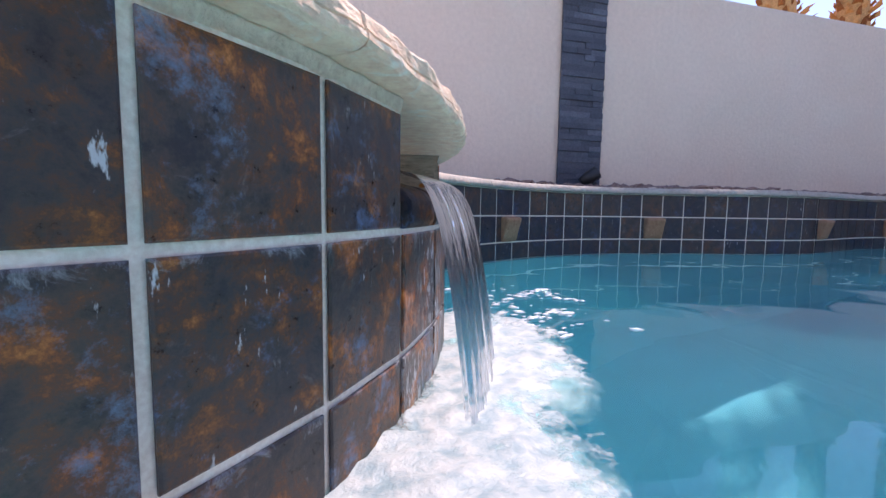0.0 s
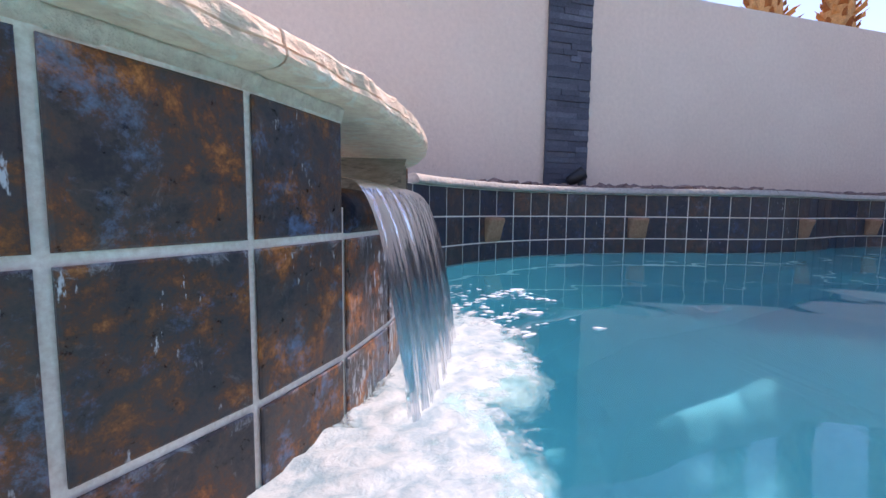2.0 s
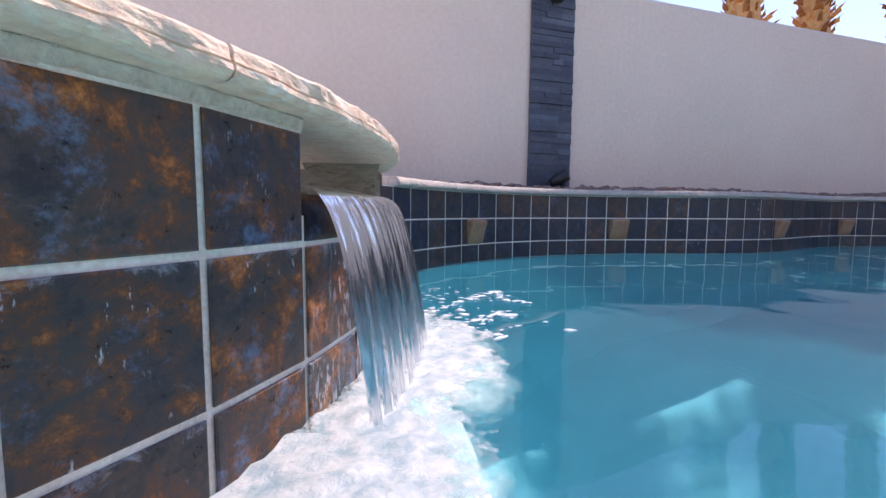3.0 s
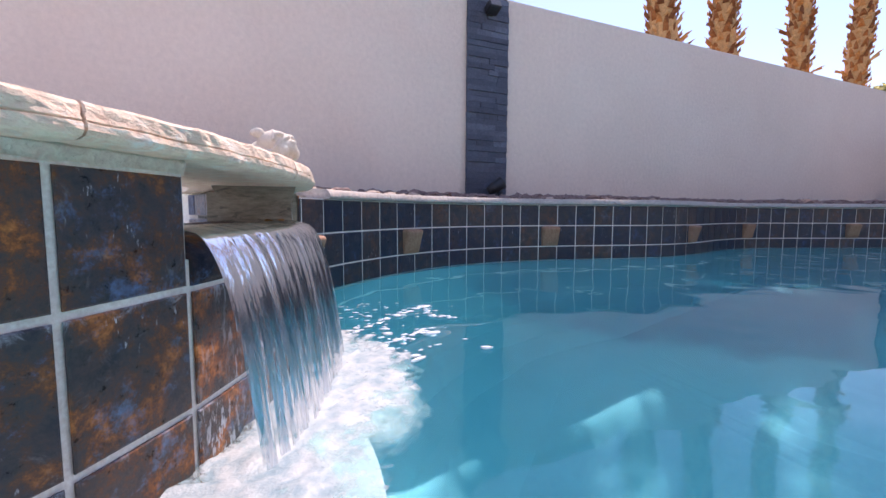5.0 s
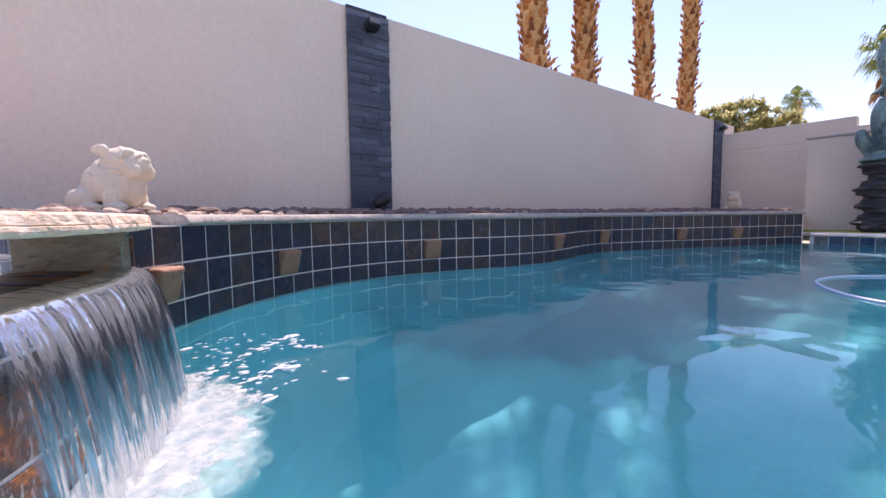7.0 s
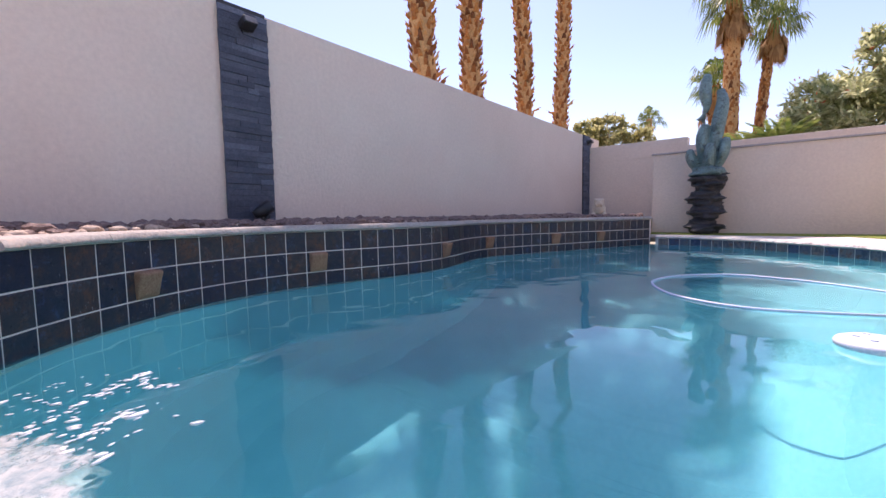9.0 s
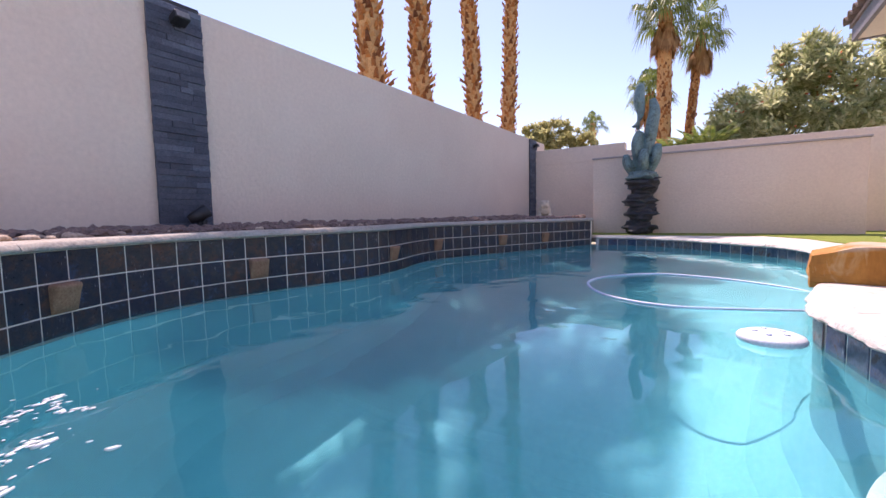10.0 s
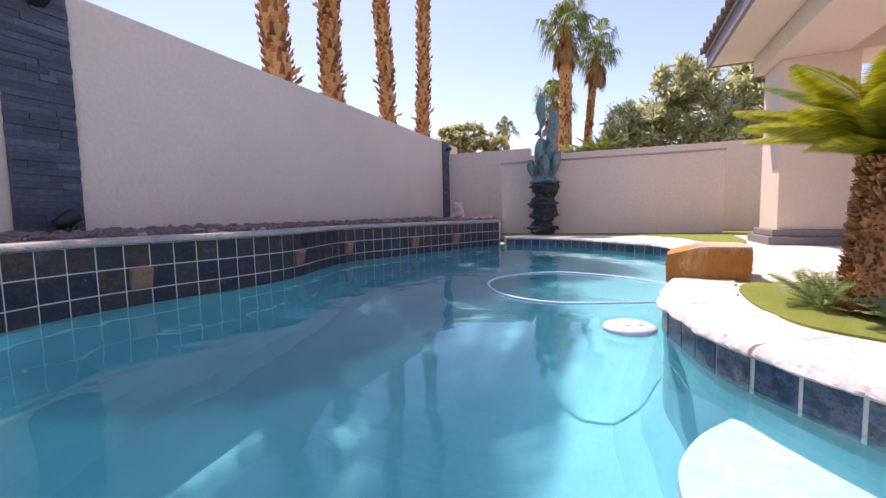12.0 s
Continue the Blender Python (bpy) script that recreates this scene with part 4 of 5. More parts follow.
dog = ellipsoids(dog_lumps)
for zc, xr, yr, xc in ((0.248, 0.104, 0.103, 0.04), (0.224, 0.112, 0.108, 0.03), (0.200, 0.118, 0.114, 0.02)):
    join_bm(dog, tube_bm([(xc + xr * math.cos(a), yr * math.sin(a), zc + 0.012 * math.sin(a * 3 + zc * 40) - 0.035 * math.cos(a)) for a in np.linspace(0, 6.1, 24)], 0.010, 8))
for sgn in (-1, 1):
    join_bm(dog, tube_bm([(0.17, sgn * 0.012, 0.335), (0.165, sgn * 0.055, 0.315), (0.14, sgn * 0.086, 0.27), (0.11, sgn * 0.095, 0.235)], 0.012, 8))
    join_bm(dog, tube_bm([(0.07, sgn * 0.03, 0.372), (0.115, sgn * 0.07, 0.345), (0.12, sgn * 0.098, 0.305)], 0.010, 8))
join_bm(dog, box_bm(-0.20, -0.15, 0.0, 0.15, 0.15, 0.028))
bulldog = remeshed(tagged(obj("bulldog_statue", dog, M_STATUE), "cream cast-stone sitting bulldog statue at the planter edge", "statue"), 0.0055, 1)
bulldog.matrix_basis = Matrix.Translation((0.555, 3.08, 0.452)) @ Matrix.Rotation(radians(-38), 4, "Z") @ Matrix.Scale(0.90, 4)
small = bulldog.copy()
scene.collection.objects.link(small)
small.name = "bulldog_statue"
tagged(small, "small grey-white stone statue beside the far stone strip", "statue")
small.matrix_basis = Matrix.Translation((9.9, 3.5, 0.46)) @ Matrix.Rotation(radians(200), 4, "Z")

lb = bmesh.new()
ring_l = [lb.verts.new((0.034 * math.cos(a) * (1.0 if math.cos(a) > 0 else 0.9), 0.015 * math.sin(a), 0.004 * math.cos(2 * a) + 0.004)) for a in np.linspace(0, 2 * math.pi, 15)[:-1]]
mid_l = lb.verts.new((0, 0, 0.001))
for k in range(14):
    lb.faces.new((mid_l, ring_l[k], ring_l[(k + 1) % 14]))
bmesh.ops.solidify(lb, geom=lb.faces[:], thickness=0.0015)
leaf = tagged(obj("fallen_leaf", lb, M_BOULDER), "small wet orange leaf caught on the spillway lip", "leaf")
leaf.matrix_basis = Matrix.Translation((SPA_C[0] + 1.165 * math.cos(radians(-13)), SPA_C[1] + 1.165 * math.sin(radians(-13)), 0.3225)) @ Matrix.Rotation(radians(60), 4, "Z")

# ---- float and hose ----
fl = thing("chlorine_float", (2.79, 0.035, 0.0), "round white floating chemical dispenser on the water", "float")
bm = bmesh.new()
prof = [(0.0, -0.05), (0.05, -0.05), (0.06, -0.03), (0.10, -0.012), (0.118, 0.004), (0.120, 0.014), (0.112, 0.026), (0.09, 0.034), (0.05, 0.038), (0.0, 0.039)]
rings = [[bm.verts.new((r * math.cos(a), r * math.sin(a), z)) for a in np.linspace(0, 2 * math.pi, 33)[:-1]] if r else [bm.verts.new((0, 0, z))] for r, z in prof]
for r0, r1 in zip(rings, rings[1:]):
    for k in range(32):
        q = [r0[k % len(r0)], r0[(k + 1) % len(r0)], r1[(k + 1) % len(r1)], r1[k % len(r1)]]
        bm.faces.new(list(dict.fromkeys(q)))
part("body", bm, M_FLOAT, fl, smooth=True)
for k in range(5):
    a = k * 1.2566 + 0.4
    part("vent", tube_bm([(0.055 * math.cos(a), 0.055 * math.sin(a), 0.036), (0.055 * math.cos(a), 0.055 * math.sin(a), 0.0415)], 0.012, 10), M_HOSE, fl, "grey-blue vent cap")
hose_pts = spline([(3.62, -0.34, -0.02), (3.5, -0.15, 0.0), (3.38, 0.12, 0.004), (3.30, 0.40, 0.004), (3.36, 0.66, 0.004), (3.55, 0.88, 0.004), (3.93, 1.05, 0.004), (4.25, 1.02, 0.004), (4.5, 0.86, 0.004), (4.66, 0.62, 0.004), (4.62, 0.35, 0.004), (4.5, 0.08, 0.004), (4.25, -0.24, 0.0), (4.1, -0.36, -0.03)], 0.04)
tagged(obj("pool_hose", tube_bm(hose_pts, 0.0085, 10), M_HOSE, smooth=True), "pale blue-white pool cleaner hose looping on the water", "hose")

# ---- boulder ----
bm = bmesh.new()
bmesh.ops.create_cube(bm, size=1.0)
bmesh.ops.subdivide_edges(bm, edges=bm.edges[:], cuts=9, use_grid_fill=True)
for v in bm.verts:
    q = v.co.copy()
    rr = max(abs(q.x), abs(q.y), abs(q.z))
    v.co = q * (0.90 + 0.10 * (rr / max(q.length, 1e-6)) * 1.2)
    w = noise.noise(v.co * 2.0 + Vector((4, 1, 2))) * 0.06 + noise.noise(v.co * 7) * 0.022 + noise.noise(v.co * 18) * 0.010
    v.co += q.normalized() * w
    v.co = Vector((v.co.x * 0.42, v.co.y * 0.44, v.co.z * 0.23))
    if v.co.y > 0.02:
        v.co.z -= (v.co.y - 0.02) * 0.28 * (v.co.z + 0.115) / 0.23
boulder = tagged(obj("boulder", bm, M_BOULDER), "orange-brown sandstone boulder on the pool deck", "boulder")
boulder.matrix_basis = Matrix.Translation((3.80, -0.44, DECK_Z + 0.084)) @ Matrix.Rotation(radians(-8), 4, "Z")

# ---- dolphin statue ----
ped = bmesh.new()
rnd = random.Random(3)
for k in range(13):
    z = 0.05 + k * 0.078
    w = 0.24 + 0.035 * math.sin(k * 1.9) + (0.06 if k > 10 else 0)
    for h in range(3):
        join_bm(ped, blob_bm((w * rnd.uniform(0.7, 0.95), w * rnd.uniform(0.7, 0.95), 0.055), k * 3.1 + h, 2, 0.5), Matrix.Translation((rnd.uniform(-0.07, 0.07), rnd.uniform(-0.07, 0.07), z)))
pedestal = remeshed(tagged(obj("rock_pedestal", ped, M_PEDESTAL), "stacked black rock pedestal on the far deck", "pedestal"), 0.018, 0)
pedestal.location = (8.9, 1.38, DECK_Z)


def dolphin(bm, pts, r):
    path = spline(pts, 0.04)
    k = len(path)
    prof = [r * max(0.12, (math.sin(math.pi * min(1, (i / (k - 1)) * 0.92 + 0.08) ** 0.8) ** 0.75)) for i in range(k)]
    join_bm(bm, tube_bm(path, prof, 12))
    tip, d = Vector(path[-1]), (Vector(path[-1]) - Vector(path[-3])).normalized()
    side = d.cross(Vector((0.3, 1, 0.1))).normalized()
    for sgn in (-1, 1):
        join_bm(bm, tube_bm([tip - d * 0.03, tip + d * 0.06 + side * sgn * 0.07, tip + d * 0.08 + side * sgn * 0.16], [0.035, 0.03, 0.008], 8))
    m = Vector(path[k // 2])
    dm = (Vector(path[k // 2 + 1]) - m).normalized()
    out = dm.cross(Vector((0, 1, 0))).normalized()
    for sgn in (-1, 1):
        join_bm(bm, tube_bm([m + out * sgn * r * 0.6, m + out * sgn * r * 1.3 - dm * 0.05, m + out * sgn * r * 1.9 - dm * 0.14], [0.05, 0.035, 0.008], 8))


dol = bmesh.new()
dolphin(dol, [(0.0, 0.03, 2.76), (0.0, 0.06, 2.5), (0.0, 0.03, 2.25), (0.0, 0.08, 2.08)], 0.095)
dolphin(dol, [(0.0, -0.15, 2.48), (0.0, -0.19, 2.28), (0.0, -0.15, 2.0), (0.0, -0.10, 1.6), (0.0, -0.05, 1.2)], 0.105)
dolphin(dol, [(-0.05, 0.03, 1.95), (-0.04, 0.07, 1.75), (0.0, 0.05, 1.45), (0.0, 0.02, 1.12)], 0.105)
dolphin(dol, [(-0.05, 0.25, 1.56), (-0.05, 0.23, 1.42), (0.0, 0.16, 1.25), (0.0, 0.1, 1.08)], 0.085)
dolphin(dol, [(-0.06, -0.27, 1.70), (-0.05, -0.23, 1.5), (0.0, -0.15, 1.28), (0.0, -0.08, 1.08)], 0.09)
dolphin(dol, [(-0.15, -0.06, 1.62), (-0.14, -0.05, 1.45), (-0.06, -0.02, 1.26), (0.0, 0.0, 1.08)], 0.09)
join_bm(dol, blob_bm((0.27, 0.27, 0.10), 3.0, 3, 0.4), Matrix.Translation((0, 0, 1.16)))
dolphins = remeshed(tagged(obj("dolphin_statue", dol, M_VERDIGRIS), "verdigris bronze statue of leaping dolphins on black rocks", "statue"), 0.012, 1)
dolphins.location = (8.9, 1.38, 0.0)


# ---- patio roof of the house ----
house = thing("house", (0, 0, -0.12), "white stucco house with a tiled patio roof", "house")
col = thing("patio_column", (6.92, -1.95, DECK_Z), "square pale stucco patio column on a grey plinth", "column")
part("shaft", box_bm(-0.32, -0.34, 0.16, 0.32, 0.34, 2.075, 0.012), M_WHITE, col)
part("plinth", box_bm(-0.37, -0.39, 0.09, 0.37, 0.39, 0.17, 0.01), M_FASCIA, col, "grey plinth")
part("base_step", box_bm(-0.42, -0.44, -0.01, 0.42, 0.44, 0.09, 0.01), M_FASCIA, col, "grey base step")
part("outlet", box_bm(-0.36, -0.33, 0.36, -0.32, -0.28, 0.48, 0.005), M_FASCIA, col, "small grey outlet box")
part("soffit", box_bm(1.6, -6.0, 2.56, 7.36, -1.04, 2.60), M_WHITE, house)
part("beam", box_bm(1.7, -2.17, 2.33, 7.24, -1.49, 2.558, 0.01), M_WHITE, house)
part("cross_beam", box_bm(6.6, -5.6, 2.33, 7.24, -2.175, 2.558, 0.01), M_WHITE, house)
part("fascia", box_bm(1.6, -1.04, 2.545, 7.40, -1.0, 2.74, 0.006), M_FASCIA, house, "grey painted fascia board")
part("fascia", box_bm(7.36, -6.0, 2.545, 7.40, -1.045, 2.74, 0.006), M_FASCIA, house, "grey painted fascia board")
part("wall", box_bm(1.6, -6.0, 0.22, 7.2, -5.7, 2.56), M_WHITE, house)
bm = bmesh.new()
v = [bm.verts.new(q) for q in ((1.6, -0.98, 2.745), (7.42, -0.98, 2.745), (7.42, -6.0, 3.9), (1.6, -6.0, 3.9), (1.6, -0.98, 2.70), (7.42, -0.98, 2.70), (7.42, -6.0, 2.70), (1.6, -6.0, 2.70))]
for f in ((0, 1, 2, 3), (7, 6, 5, 4), (0, 4, 5, 1), (1, 5, 6, 2), (2, 6, 7, 3), (3, 7, 4, 0)):
    bm.faces.new([v[i] for i in f])
roof = part("roof", bm, M_ROOF, house)
tm = bmesh.new()
rr = [[tm.verts.new((r * math.cos(a), y, r * math.sin(a) * 0.85)) for a in np.linspace(0, math.pi, 9)] for r, y in ((0.085, 0.0), (0.072, -0.42))]
r2 = [[tm.verts.new(((r - 0.014) * math.cos(a), y, (r - 0.014) * math.sin(a) * 0.85)) for a in np.linspace(0, math.pi, 9)] for r, y in ((0.085, 0.0), (0.072, -0.42))]
for i in range(8):
    tm.faces.new((rr[0][i], rr[0][i + 1], rr[1][i + 1], rr[1][i]))
    tm.faces.new((r2[0][i + 1], r2[0][i], r2[1][i], r2[1][i + 1]))
    tm.faces.new((rr[0][i + 1], rr[0][i], r2[0][i], r2[0][i + 1]))
roof_me = bpy.data.meshes.new("roof_tile")
tm.to_mesh(roof_me)
tm.free()
roof_me.materials.append(M_ROOF)
slope = math.atan2(1.155, 5.02)
for k in range(29):
    for j in range(3):
        ob = new("roof_tile", roof_me)
        yy = -0.93 - 0.36 * j
        ob.matrix_basis = Matrix.Translation((1.75 + k * 0.2, yy, 2.745 + 0.23 * (-0.98 - yy) + 0.012)) @ Matrix.Rotation(-slope, 4, "X")
        ob.parent = house


# ---- palms ----
def palm_trunk_bm(height, r0, r1, lean, seed, chips=520, rough=1.0):
    bm = bmesh.new()
    rnd = random.Random(seed)
    n = 46
    pts = [(lean[0] * (i / n) ** 1.3 + 0.03 * math.sin(i * 0.5 + seed), lean[1] * (i / n) ** 1.3, height * i / n) for i in range(n + 1)]
    radii = [(r0 + (r1 - r0) * i / n) * (1 + 0.06 * rnd.uniform(-1, 1)) for i in range(n + 1)]
    join_bm(bm, tube_bm(pts, radii, 14))
    for k in range(chips):
        u = (k + rnd.random()) / chips
        i = u * n
        c = Vector(pts[int(min(i, n - 1))]).lerp(Vector(pts[min(n, int(i) + 1)]), i % 1)
        a = k * 2.39996 + rnd.uniform(-0.2, 0.2)
        r = r0 + (r1 - r0) * u
        out = Vector((math.cos(a), math.sin(a), 0))
        tan_ = Vector((-math.sin(a), math.cos(a), 0))
        w = rnd.uniform(0.045, 0.075)
        h = rnd.uniform(0.09, 0.17)
        stick = rnd.uniform(0.03, 0.095) * rough * (2.0 if rnd.random() < 0.06 else 1)
        base = c + out * r * 0.9
        a0, a1 = base - tan_ * w, base + tan_ * w
        b0, b1 = base + Vector((0, 0, h)) + out * stick - tan_ * w * 0.5, base + Vector((0, 0, h * 0.9)) + out * stick + tan_ * w * 0.5
        tip = base + Vector((0, 0, h * 1.25)) + out * stick * 1.5 + tan_ * rnd.uniform(-0.02, 0.02)
        low = base + Vector((0, 0, h * 0.5)) + out * (stick + 0.02)
        V = [bm.verts.new(q) for q in (a0, a1, b1, b0, tip, low)]
        for f in ((0, 1, 5), (1, 2, 5), (2, 3, 5), (3, 0, 5), (3, 2, 4), (0, 3, 2, 1)):
            bm.faces.new([V[j] for j in f])
    return bm


def fan_leaf(bm, origin, direction, length, spread, rnd, droop=0.6, stalk=0.5):
    """One fan palm leaf: a stalk and a pleated hand of drooping blades."""
    d = direction.normalized()
    side = d.cross(Vector((0, 0, 1)))
    side = side.normalized() if side.length > 0.05 else Vector((1, 0, 0))
    up = side.cross(d).normalized()
    hub = origin + d * length * stalk - Vector((0, 0, 0.05 * length))
    s0 = [bm.verts.new(origin + side * 0.02), bm.verts.new(origin - side * 0.02), bm.verts.new(hub - side * 0.012), bm.verts.new(hub + side * 0.012)]
    bm.faces.new(s0)
    n = 17
    for k in range(n):
        a = (k / (n - 1) - 0.5) * spread
        bd = (d * math.cos(a) + side * math.sin(a)).normalized()
        ln = length * (0.62 - 0.16 * abs(a) / (spread / 2)) * rnd.uniform(0.9, 1.08)
        bs = bd.cross(up).normalized()
        w = ln * 0.045
        mid = hub + bd * ln * 0.6 + up * (0.03 * (-1) ** k)
        tip = hub + bd * ln * 0.95 - Vector((0, 0, droop * ln * rnd.uniform(0.6, 1.4)))
        q = [bm.verts.new(x) for x in (hub, mid + bs * w, tip, mid - bs * w)]
        bm.faces.new(q)


def fan_crown_bm(top, size, count, seed, lo=-0.5, hi=1.3):
    bm = bmesh.new()
    rnd = random.Random(seed)
    for k in range(count):
        az = k * 2.39996 + rnd.uniform(-0.3, 0.3)
        el = lo + (hi - lo) * ((k + 0.5) / count) + rnd.uniform(-0.12, 0.12)
        d = Vector((math.cos(az) * math.cos(el), math.sin(az) * math.cos(el), math.sin(el)))
        fan_leaf(bm, top + d * 0.08, d, size * rnd.uniform(0.8, 1.15), 2.5, rnd, rnd.uniform(0.4, 0.9), rnd.uniform(0.18, 0.58))
    return bm


def skirt_bm(top, size, count, seed):
    bm = bmesh.new()
    rnd = random.Random(seed)
    for k in range(count):
        az = k * 2.39996
        el = rnd.uniform(-1.45, -1.1)
        d = Vector((math.cos(az) * math.cos(el), math.sin(az) * math.cos(el), math.sin(el)))
        fan_leaf(bm, top + Vector((math.cos(az), math.sin(az), 0)) * 0.12 - Vector((0, 0, rnd.uniform(0, 0.5) * size)), d, size * rnd.uniform(0.7, 1.1), 0.9, rnd, 0.2, 0.35)
    return bm


def fan_palm(at, height, r0, r1, lean, seed, label, crown=1.6, leaves=34, skirt=0, chips=520, group=""):
    t = thing("palm_tree", at, label, "palm tree", group)
    part("trunk", palm_trunk_bm(height, r0, r1, lean, seed, chips, 0.35 if skirt else 1.0), M_BARK, t)
    top = Vector((lean[0], lean[1], height))
    part("crown", fan_crown_bm(top, crown, leaves, seed + 50), M_FAN, t)
    if skirt:
        part("dead_leaf_skirt", skirt_bm(top, crown * 0.95, skirt, seed + 90), M_DEADLEAF, t, "hanging skirt of dry brown leaves")
    return t


ROW = "row of palms behind the garden wall"
fan_palm((6.85, 5.6, 0.1), 8.2, 0.225, 0.19, (-0.7, 0.0), 1, "tall palm trunk with shaggy orange-brown bark behind the wall", 1.68, 32, 0, 620, ROW)
fan_palm((8.28, 5.6, 0.1), 9.0, 0.215, 0.17, (-0.25, 0.1), 2, "tall straight palm with rough orange-brown bark", 1.35, 25, 0, 620, ROW)
fan_palm((10.7, 5.6, 0.1), 9.6, 0.19, 0.155, (-0.45, 0.2), 3, "slender palm with rough orange-brown bark", 1.5, 34, 0, 620, ROW)
fan_palm((12.5, 5.6, 0.1), 10.8, 0.20, 0.16, (0.75, 0.0), 4, "leaning palm with spiky orange-brown bark", 1.35, 24, 0, 620, ROW)


def seen_from_end(depth, lateral):
    """Plan place by how far it lies ahead of the last viewpoint and to its right."""
    return (0.66 + depth * 0.922 + lateral * 0.378, 0.1 + depth * 0.378 - lateral * 0.922)


x, y = seen_from_end(16.0, 16.0 * (1001 - 784) / 747)
fan_palm((x, y, 0.1), 7.0, 0.26, 0.20, (-0.15, 0.0), 11, "fan palm with a green crown and a brown leaf skirt", 1.15, 34, 30, 560)
x, y = seen_from_end(17.5, 17.5 * (1030 - 784) / 747)
fan_palm((x, y, 0.1), 6.85, 0.16, 0.13, (0.35, -0.5), 12, "slim leaning fan palm with a brown leaf skirt", 1.15, 30, 28, 560)
x, y = seen_from_end(18.0, 18.0 * (985 - 784) / 747)
fan_palm((x, y, 0.1), 4.9, 0.22, 0.2, (-0.2, 0.1), 13, "shorter fan palm behind the boundary wall", 1.1, 26, 8, 200)
x, y = seen_from_end(40.0, 40.0 * (896 - 784) / 747)
fan_palm((x, y, 0.1), 8.3, 0.26, 0.22, (0.0, 0.0), 14, "distant fan palm beyond the yard", 1.25, 26, 6, 120)


def feather_leaf(bm, origin, az, el, length, rnd, width=0.16, droop=1.0, pairs=34, curl=0.0, blade=0.0065):
    """A pinnate frond: an arched rib with two rows of narrow leaflets."""
    d = Vector((math.cos(az), math.sin(az), 0))
    side = Vector((-math.sin(az), math.cos(az), 0))
    pts = []
    for i in range(pairs + 1):
        u = i / pairs
        e = el - droop * u
        if i == 0:
            p = origin.copy()
        else:
            p = pts[-1] + (d * math.cos(e) + Vector((0, 0, math.sin(e)))) * length / pairs
        pts.append(p)
    rib = [bm.verts.new(p + side * 0.006 * (1 - i / pairs * 0.8)) for i, p in enumerate(pts)]
    rib2 = [bm.verts.new(p - side * 0.006 * (1 - i / pairs * 0.8)) for i, p in enumerate(pts)]
    for i in range(pairs):
        bm.faces.new((rib[i], rib[i + 1], rib2[i + 1], rib2[i]))
    for i in range(3, pairs):
        u = i / pairs
        w = width * math.sin(math.pi * min(1.0, 0.12 + u * 0.86)) ** 0.6
        t = (pts[i + 1] - pts[i - 1]).normalized()
        up = side.cross(t)
        for sgn in (-1, 1):
            b = side * sgn
            tip = pts[i] + b * w * rnd.uniform(0.9, 1.05) + t * w * 0.55 + up * w * (0.32 + curl)
            mid = pts[i] + b * w * 0.5 + t * w * 0.22 + up * w * 0.22
            q = [bm.verts.new(x) for x in (pts[i], mid + t * blade, tip, mid - t * blade)]
            bm.faces.new(q)


# ---- sago palm in the turf ----
sago = thing("sago_palm", (2.86, -0.95, DECK_Z), "sago palm with yellow-green fronds and a shaggy brown trunk", "palm")
bm = bmesh.new()
rnd = random.Random(21)
join_bm(bm, tube_bm([(0, 0, -0.02), (0, 0, 0.15), (0.0, 0, 0.4), (0.02, 0.02, 0.62)], [0.19, 0.17, 0.13, 0.10], 16))
for k in range(3000):
    u = (k + rnd.random()) / 3000
    a = rnd.random() * 6.2832
    r = 0.18 - 0.08 * u
    o = Vector((math.cos(a), math.sin(a), 0))
    tn = Vector((-o.y, o.x, 0))
    b = o * r * 0.9 + Vector((0.02 * u, 0.02 * u, 0.62 * u))
    w, h, st = rnd.uniform(0.006, 0.013), rnd.uniform(-0.012, 0.02), rnd.uniform(0.02, 0.05)
    V = [bm.verts.new(q) for q in (b - tn * w, b + tn * w, b + o * st + tn * w * 0.4 + Vector((0, 0, h)), b + o * st - tn * w * 0.4 + Vector((0, 0, h * 0.8)), b + o * st * 0.7 - Vector((0, 0, 0.012)))]
    for f in ((0, 1, 2, 3), (0, 4, 1), (1, 4, 2), (2, 4, 3), (3, 4, 0)):
        bm.faces.new([V[j] for j in f])
M_SHAG = leaf_material("sago_trunk", (0.16, 0.06, 0.02), (0.70, 0.36, 0.15), 0.9, 0.1)
part("trunk", bm, M_SHAG, sago)
for k in range(34):
    az = k * 2.39996 + rnd.uniform(-0.2, 0.2)
    el = 0.52 + 0.70 * (k / 34) + rnd.uniform(-0.1, 0.1)
    fb = bmesh.new()
    feather_leaf(fb, Vector((0.02, 0.02, 0.62)), az, el, rnd.uniform(0.50, 0.62), rnd, 0.125, 0.8, 54, 0.12, 0.0085)
    part("frond", fb, M_SAGO if k % 4 else M_SAGO_GREEN, sago)


M_SAGO_PUP = leaf_material("pup_leaf", (0.22, 0.32, 0.10), (0.42, 0.50, 0.24), 0.5, 0.45)


def seedling(at, seed, n, size, mat, label):
    t = thing("small_plant", at, label, "plant")
    rnd = random.Random(seed)
    for k in range(n):
        fb = bmesh.new()
        feather_leaf(fb, Vector((0, 0, 0.0)), k * 2.39996, rnd.uniform(0.75, 1.4), size * rnd.uniform(0.8, 1.1), rnd, size * 0.24, 0.9, 16)
        part("frond", fb, mat, t)
    return t


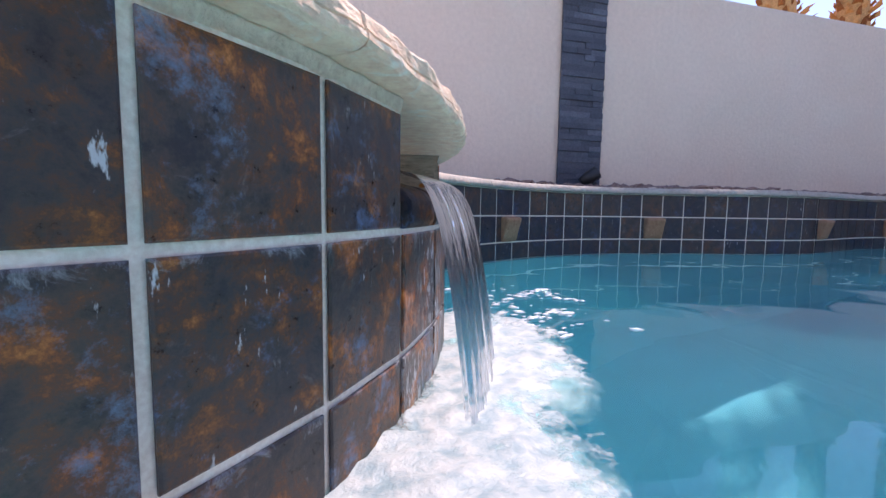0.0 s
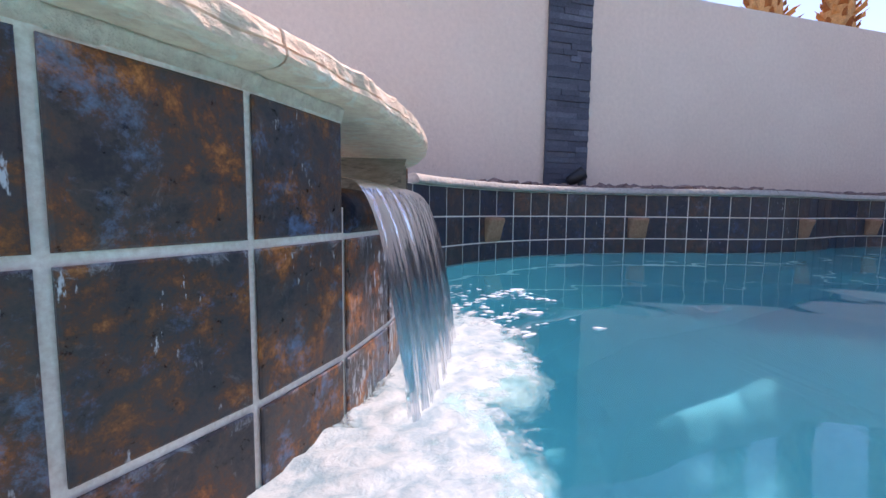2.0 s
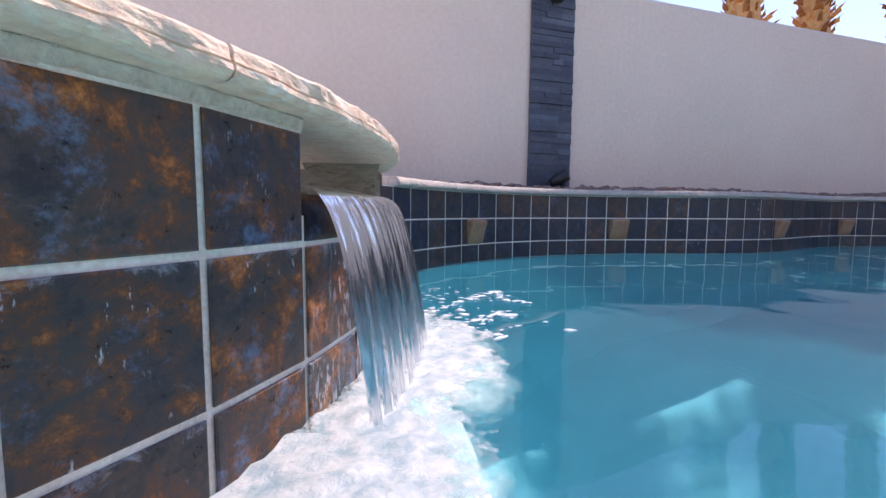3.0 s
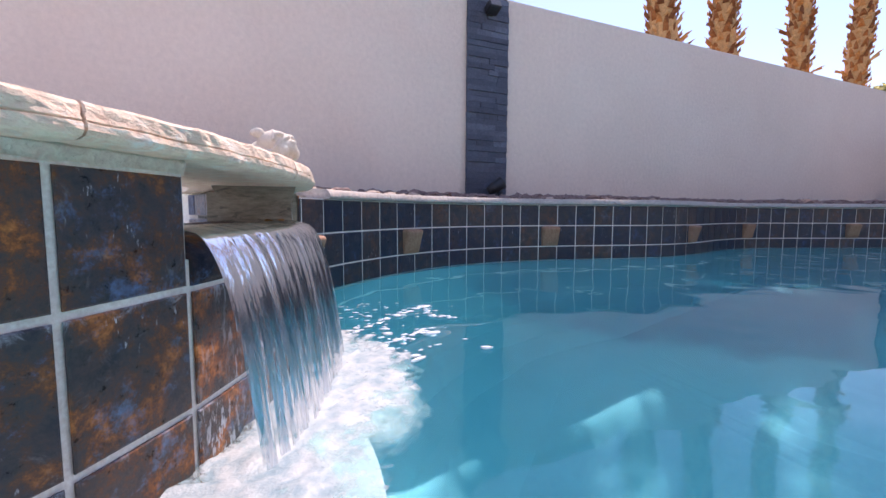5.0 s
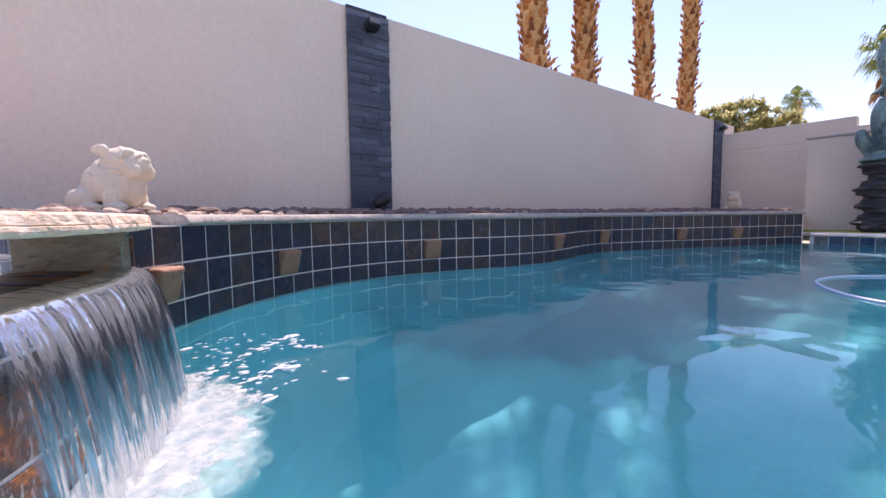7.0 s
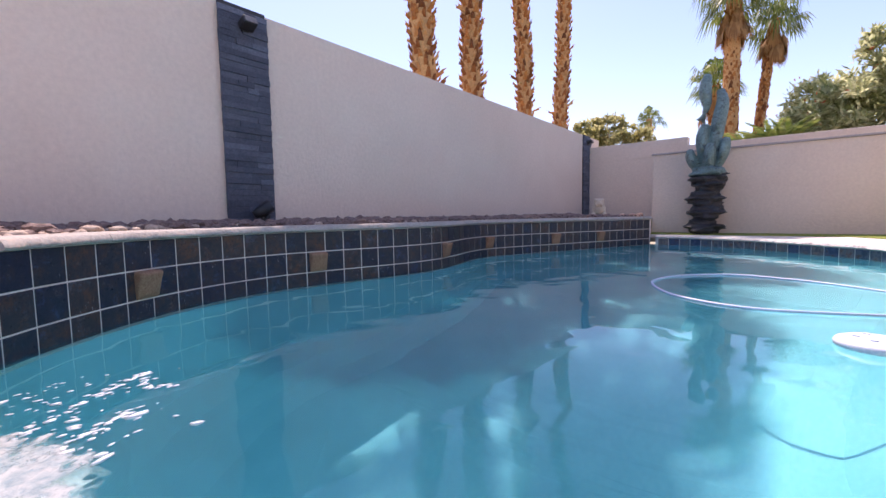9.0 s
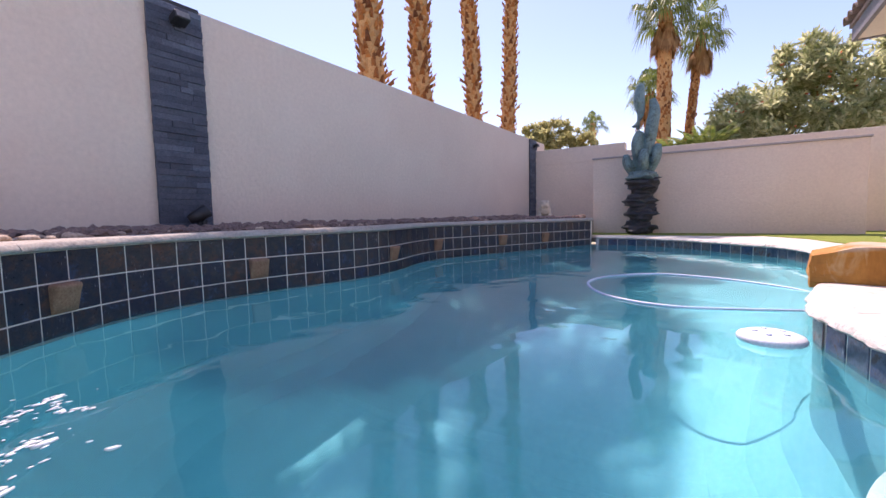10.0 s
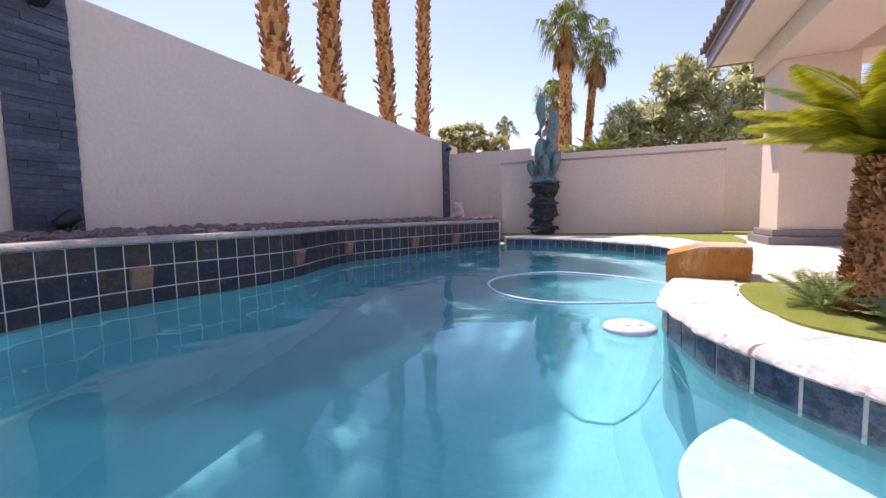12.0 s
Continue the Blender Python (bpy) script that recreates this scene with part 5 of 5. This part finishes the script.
seedling((2.86, -0.70, DECK_Z), 31, 15, 0.23, M_SAGO_PUP, "young sago pup with fine grey-green fronds at the trunk")
seedling((2.66, -0.84, DECK_Z), 33, 16, 0.14, M_SAGO_PUP, "low green leafy plant in the turf bed")
seedling((2.74, -0.77, DECK_Z), 35, 10, 0.11, M_DEADLEAF, "withered reddish-brown leaves under the sago palm")


# ---- trees beyond the walls ----
def leaf_cloud(bm, centre, radius, count, size, seed, long=1.0, squash=0.85):
    """Many small leaves in loose clumps with gaps between."""
    rnd = random.Random(seed)
    clumps = []
    for _ in range(max(10, count // 55)):
        d = Vector((rnd.gauss(0, 1), rnd.gauss(0, 1), rnd.gauss(0, 1))).normalized()
        rr = radius * (0.45 + 0.62 * rnd.random() ** 0.6)
        clumps.append((centre + Vector((d.x * rr, d.y * rr, d.z * rr * squash)), radius * rnd.uniform(0.10, 0.20)))
    verts, faces = [], []
    for _ in range(count):
        c, cr = rnd.choice(clumps)
        p = c + Vector((rnd.gauss(0, 0.55), rnd.gauss(0, 0.55), rnd.gauss(0, 0.55))) * cr
        a = Vector((rnd.gauss(0, 1), rnd.gauss(0, 1), rnd.gauss(0.4, 0.8))).normalized()
        b = a.cross(Vector((rnd.gauss(0, 1), rnd.gauss(0, 1), rnd.gauss(0, 1)))).normalized()
        s = size * rnd.uniform(0.7, 1.3)
        k = len(verts)
        verts += [p, p + a * s * long * 0.5 + b * s * 0.28, p + a * s * long, p + a * s * long * 0.5 - b * s * 0.28]
        faces.append((k, k + 1, k + 2, k + 3))
    me = bpy.data.meshes.new("tmp")
    me.from_pydata(verts, [], faces)
    bm.from_mesh(me)
    bpy.data.meshes.remove(me)


def limbs_bm(base, tips, r):
    bm = bmesh.new()
    for k, tip in enumerate(tips):
        m = base.lerp(tip, 0.45) + Vector((0.1 * math.sin(k * 2), 0.1 * math.cos(k * 3), 0.15))
        join_bm(bm, tube_bm([base + Vector((0.06 * math.cos(k), 0.06 * math.sin(k), 0)), base.lerp(m, 0.5), m, tip], [r, r * 0.75, r * 0.5, r * 0.15], 8))
    return bm


x, y = seen_from_end(13.5, 13.5 * (1235 - 784) / 747)
ole = thing("oleander", (x, y, 0.1), "large oleander shrub with grey-green leaves and red-orange flowers", "shrub")
centres = [(0.0, 0.0, 3.3, 1.35), (-0.3, 1.2, 2.9, 1.1), (0.2, -1.3, 3.4, 1.25), (0.3, -2.5, 3.1, 1.2), (-0.2, 0.4, 4.3, 0.85), (0.1, 2.0, 3.2, 0.85), (0.0, -1.6, 4.4, 0.8), (0.1, 2.1, 2.3, 0.8), (-0.4, -0.6, 2.2, 1.2), (0.2, -3.4, 2.8, 1.1)]
part("limbs", limbs_bm(Vector((0, 0, 0)), [Vector((a, b, c)) for a, b, c, _ in centres], 0.09), M_BARK, ole)
bm, fb = bmesh.new(), bmesh.new()
for k, (a, b, c, r) in enumerate(centres):
    leaf_cloud(bm, Vector((a, b, c)), r, 3800, 0.105, 100 + k, 2.1)
    leaf_cloud(fb, Vector((a - 0.2, b, c + 0.1)), r * 1.08, 22, 0.10, 200 + k, 0.9)
part("leaves", bm, M_OLEANDER, ole)
tagged(part("flowers", fb, M_FLOWER, ole, "red-orange oleander flowers"), kind="stuff")

x, y = seen_from_end(26.0, 26.0 * (808 - 784) / 747)
tree = thing("tree", (x, y, 0.1), "rounded olive-green tree beyond the far wall corner", "tree")
centres = [(0, 0, 4.2, 1.3), (0.3, 1.3, 4.0, 1.0), (-0.2, -1.3, 4.1, 1.0), (0.1, -2.3, 4.2, 0.9), (0, 0.4, 5.0, 0.9), (0.2, -0.9, 5.0, 0.9)]
part("trunk", limbs_bm(Vector((0, 0, 0)), [Vector((a, b, c)) for a, b, c, _ in centres], 0.14), M_BARK, tree)
bm = bmesh.new()
for k, (a, b, c, r) in enumerate(centres):
    leaf_cloud(bm, Vector((a, b, c)), r, 2200, 0.17, 300 + k, 1.2)
part("leaves", bm, M_TREELEAF, tree)


def date_clump(at, seed, size, n):
    t = thing("date_palm", at, "low feathery date palm behind the boundary wall", "palm")
    rnd = random.Random(seed)
    part("trunk", palm_trunk_bm(1.9, 0.22, 0.2, (0, 0), seed, 80), M_BARK, t)
    for k in range(n):
        fb = bmesh.new()
        feather_leaf(fb, Vector((0, 0, 1.9)), k * 2.39996, rnd.uniform(0.9, 1.45), size * rnd.uniform(0.85, 1.15), rnd, size * 0.2, 1.0, 30, 0.0, 0.022)
        part("frond", fb, M_FAN, t)
    return t


x, y = seen_from_end(13.0, 13.0 * (1062 - 784) / 747)
date_clump((x, y, 0.1), 41, 1.05, 22)
x, y = seen_from_end(14.0, 14.0 * (1022 - 784) / 747)
date_clump((x, y, 0.1), 43, 1.05, 18)


# ---- tiles of the pool walls ----
def cut(path, s0):
    c = np.r_[0, np.cumsum(np.linalg.norm(np.diff(path, axis=0), axis=1))]
    p0 = np.array([[np.interp(s0, c, path[:, j]) for j in range(2)]])
    return np.concatenate([p0, path[c > s0]])


tile_band(cut(far_wall, 0.082), [(J2 - PITCH, J2), (J2, J1), (J1, TOP_FAR)], wall_far, M_TILE_FAR, pitch=0.1555, gap=0.008)
tile_band(cut(near_deck, 0.094), [(-0.052, 0.10)], wall_deck, M_TILE_DECK, pitch=0.149, gap=0.014)
tile_band(far_deck[3:], [(-0.052, 0.10)], wall_deck, M_TILE_DECK, pitch=0.155, gap=0.009)
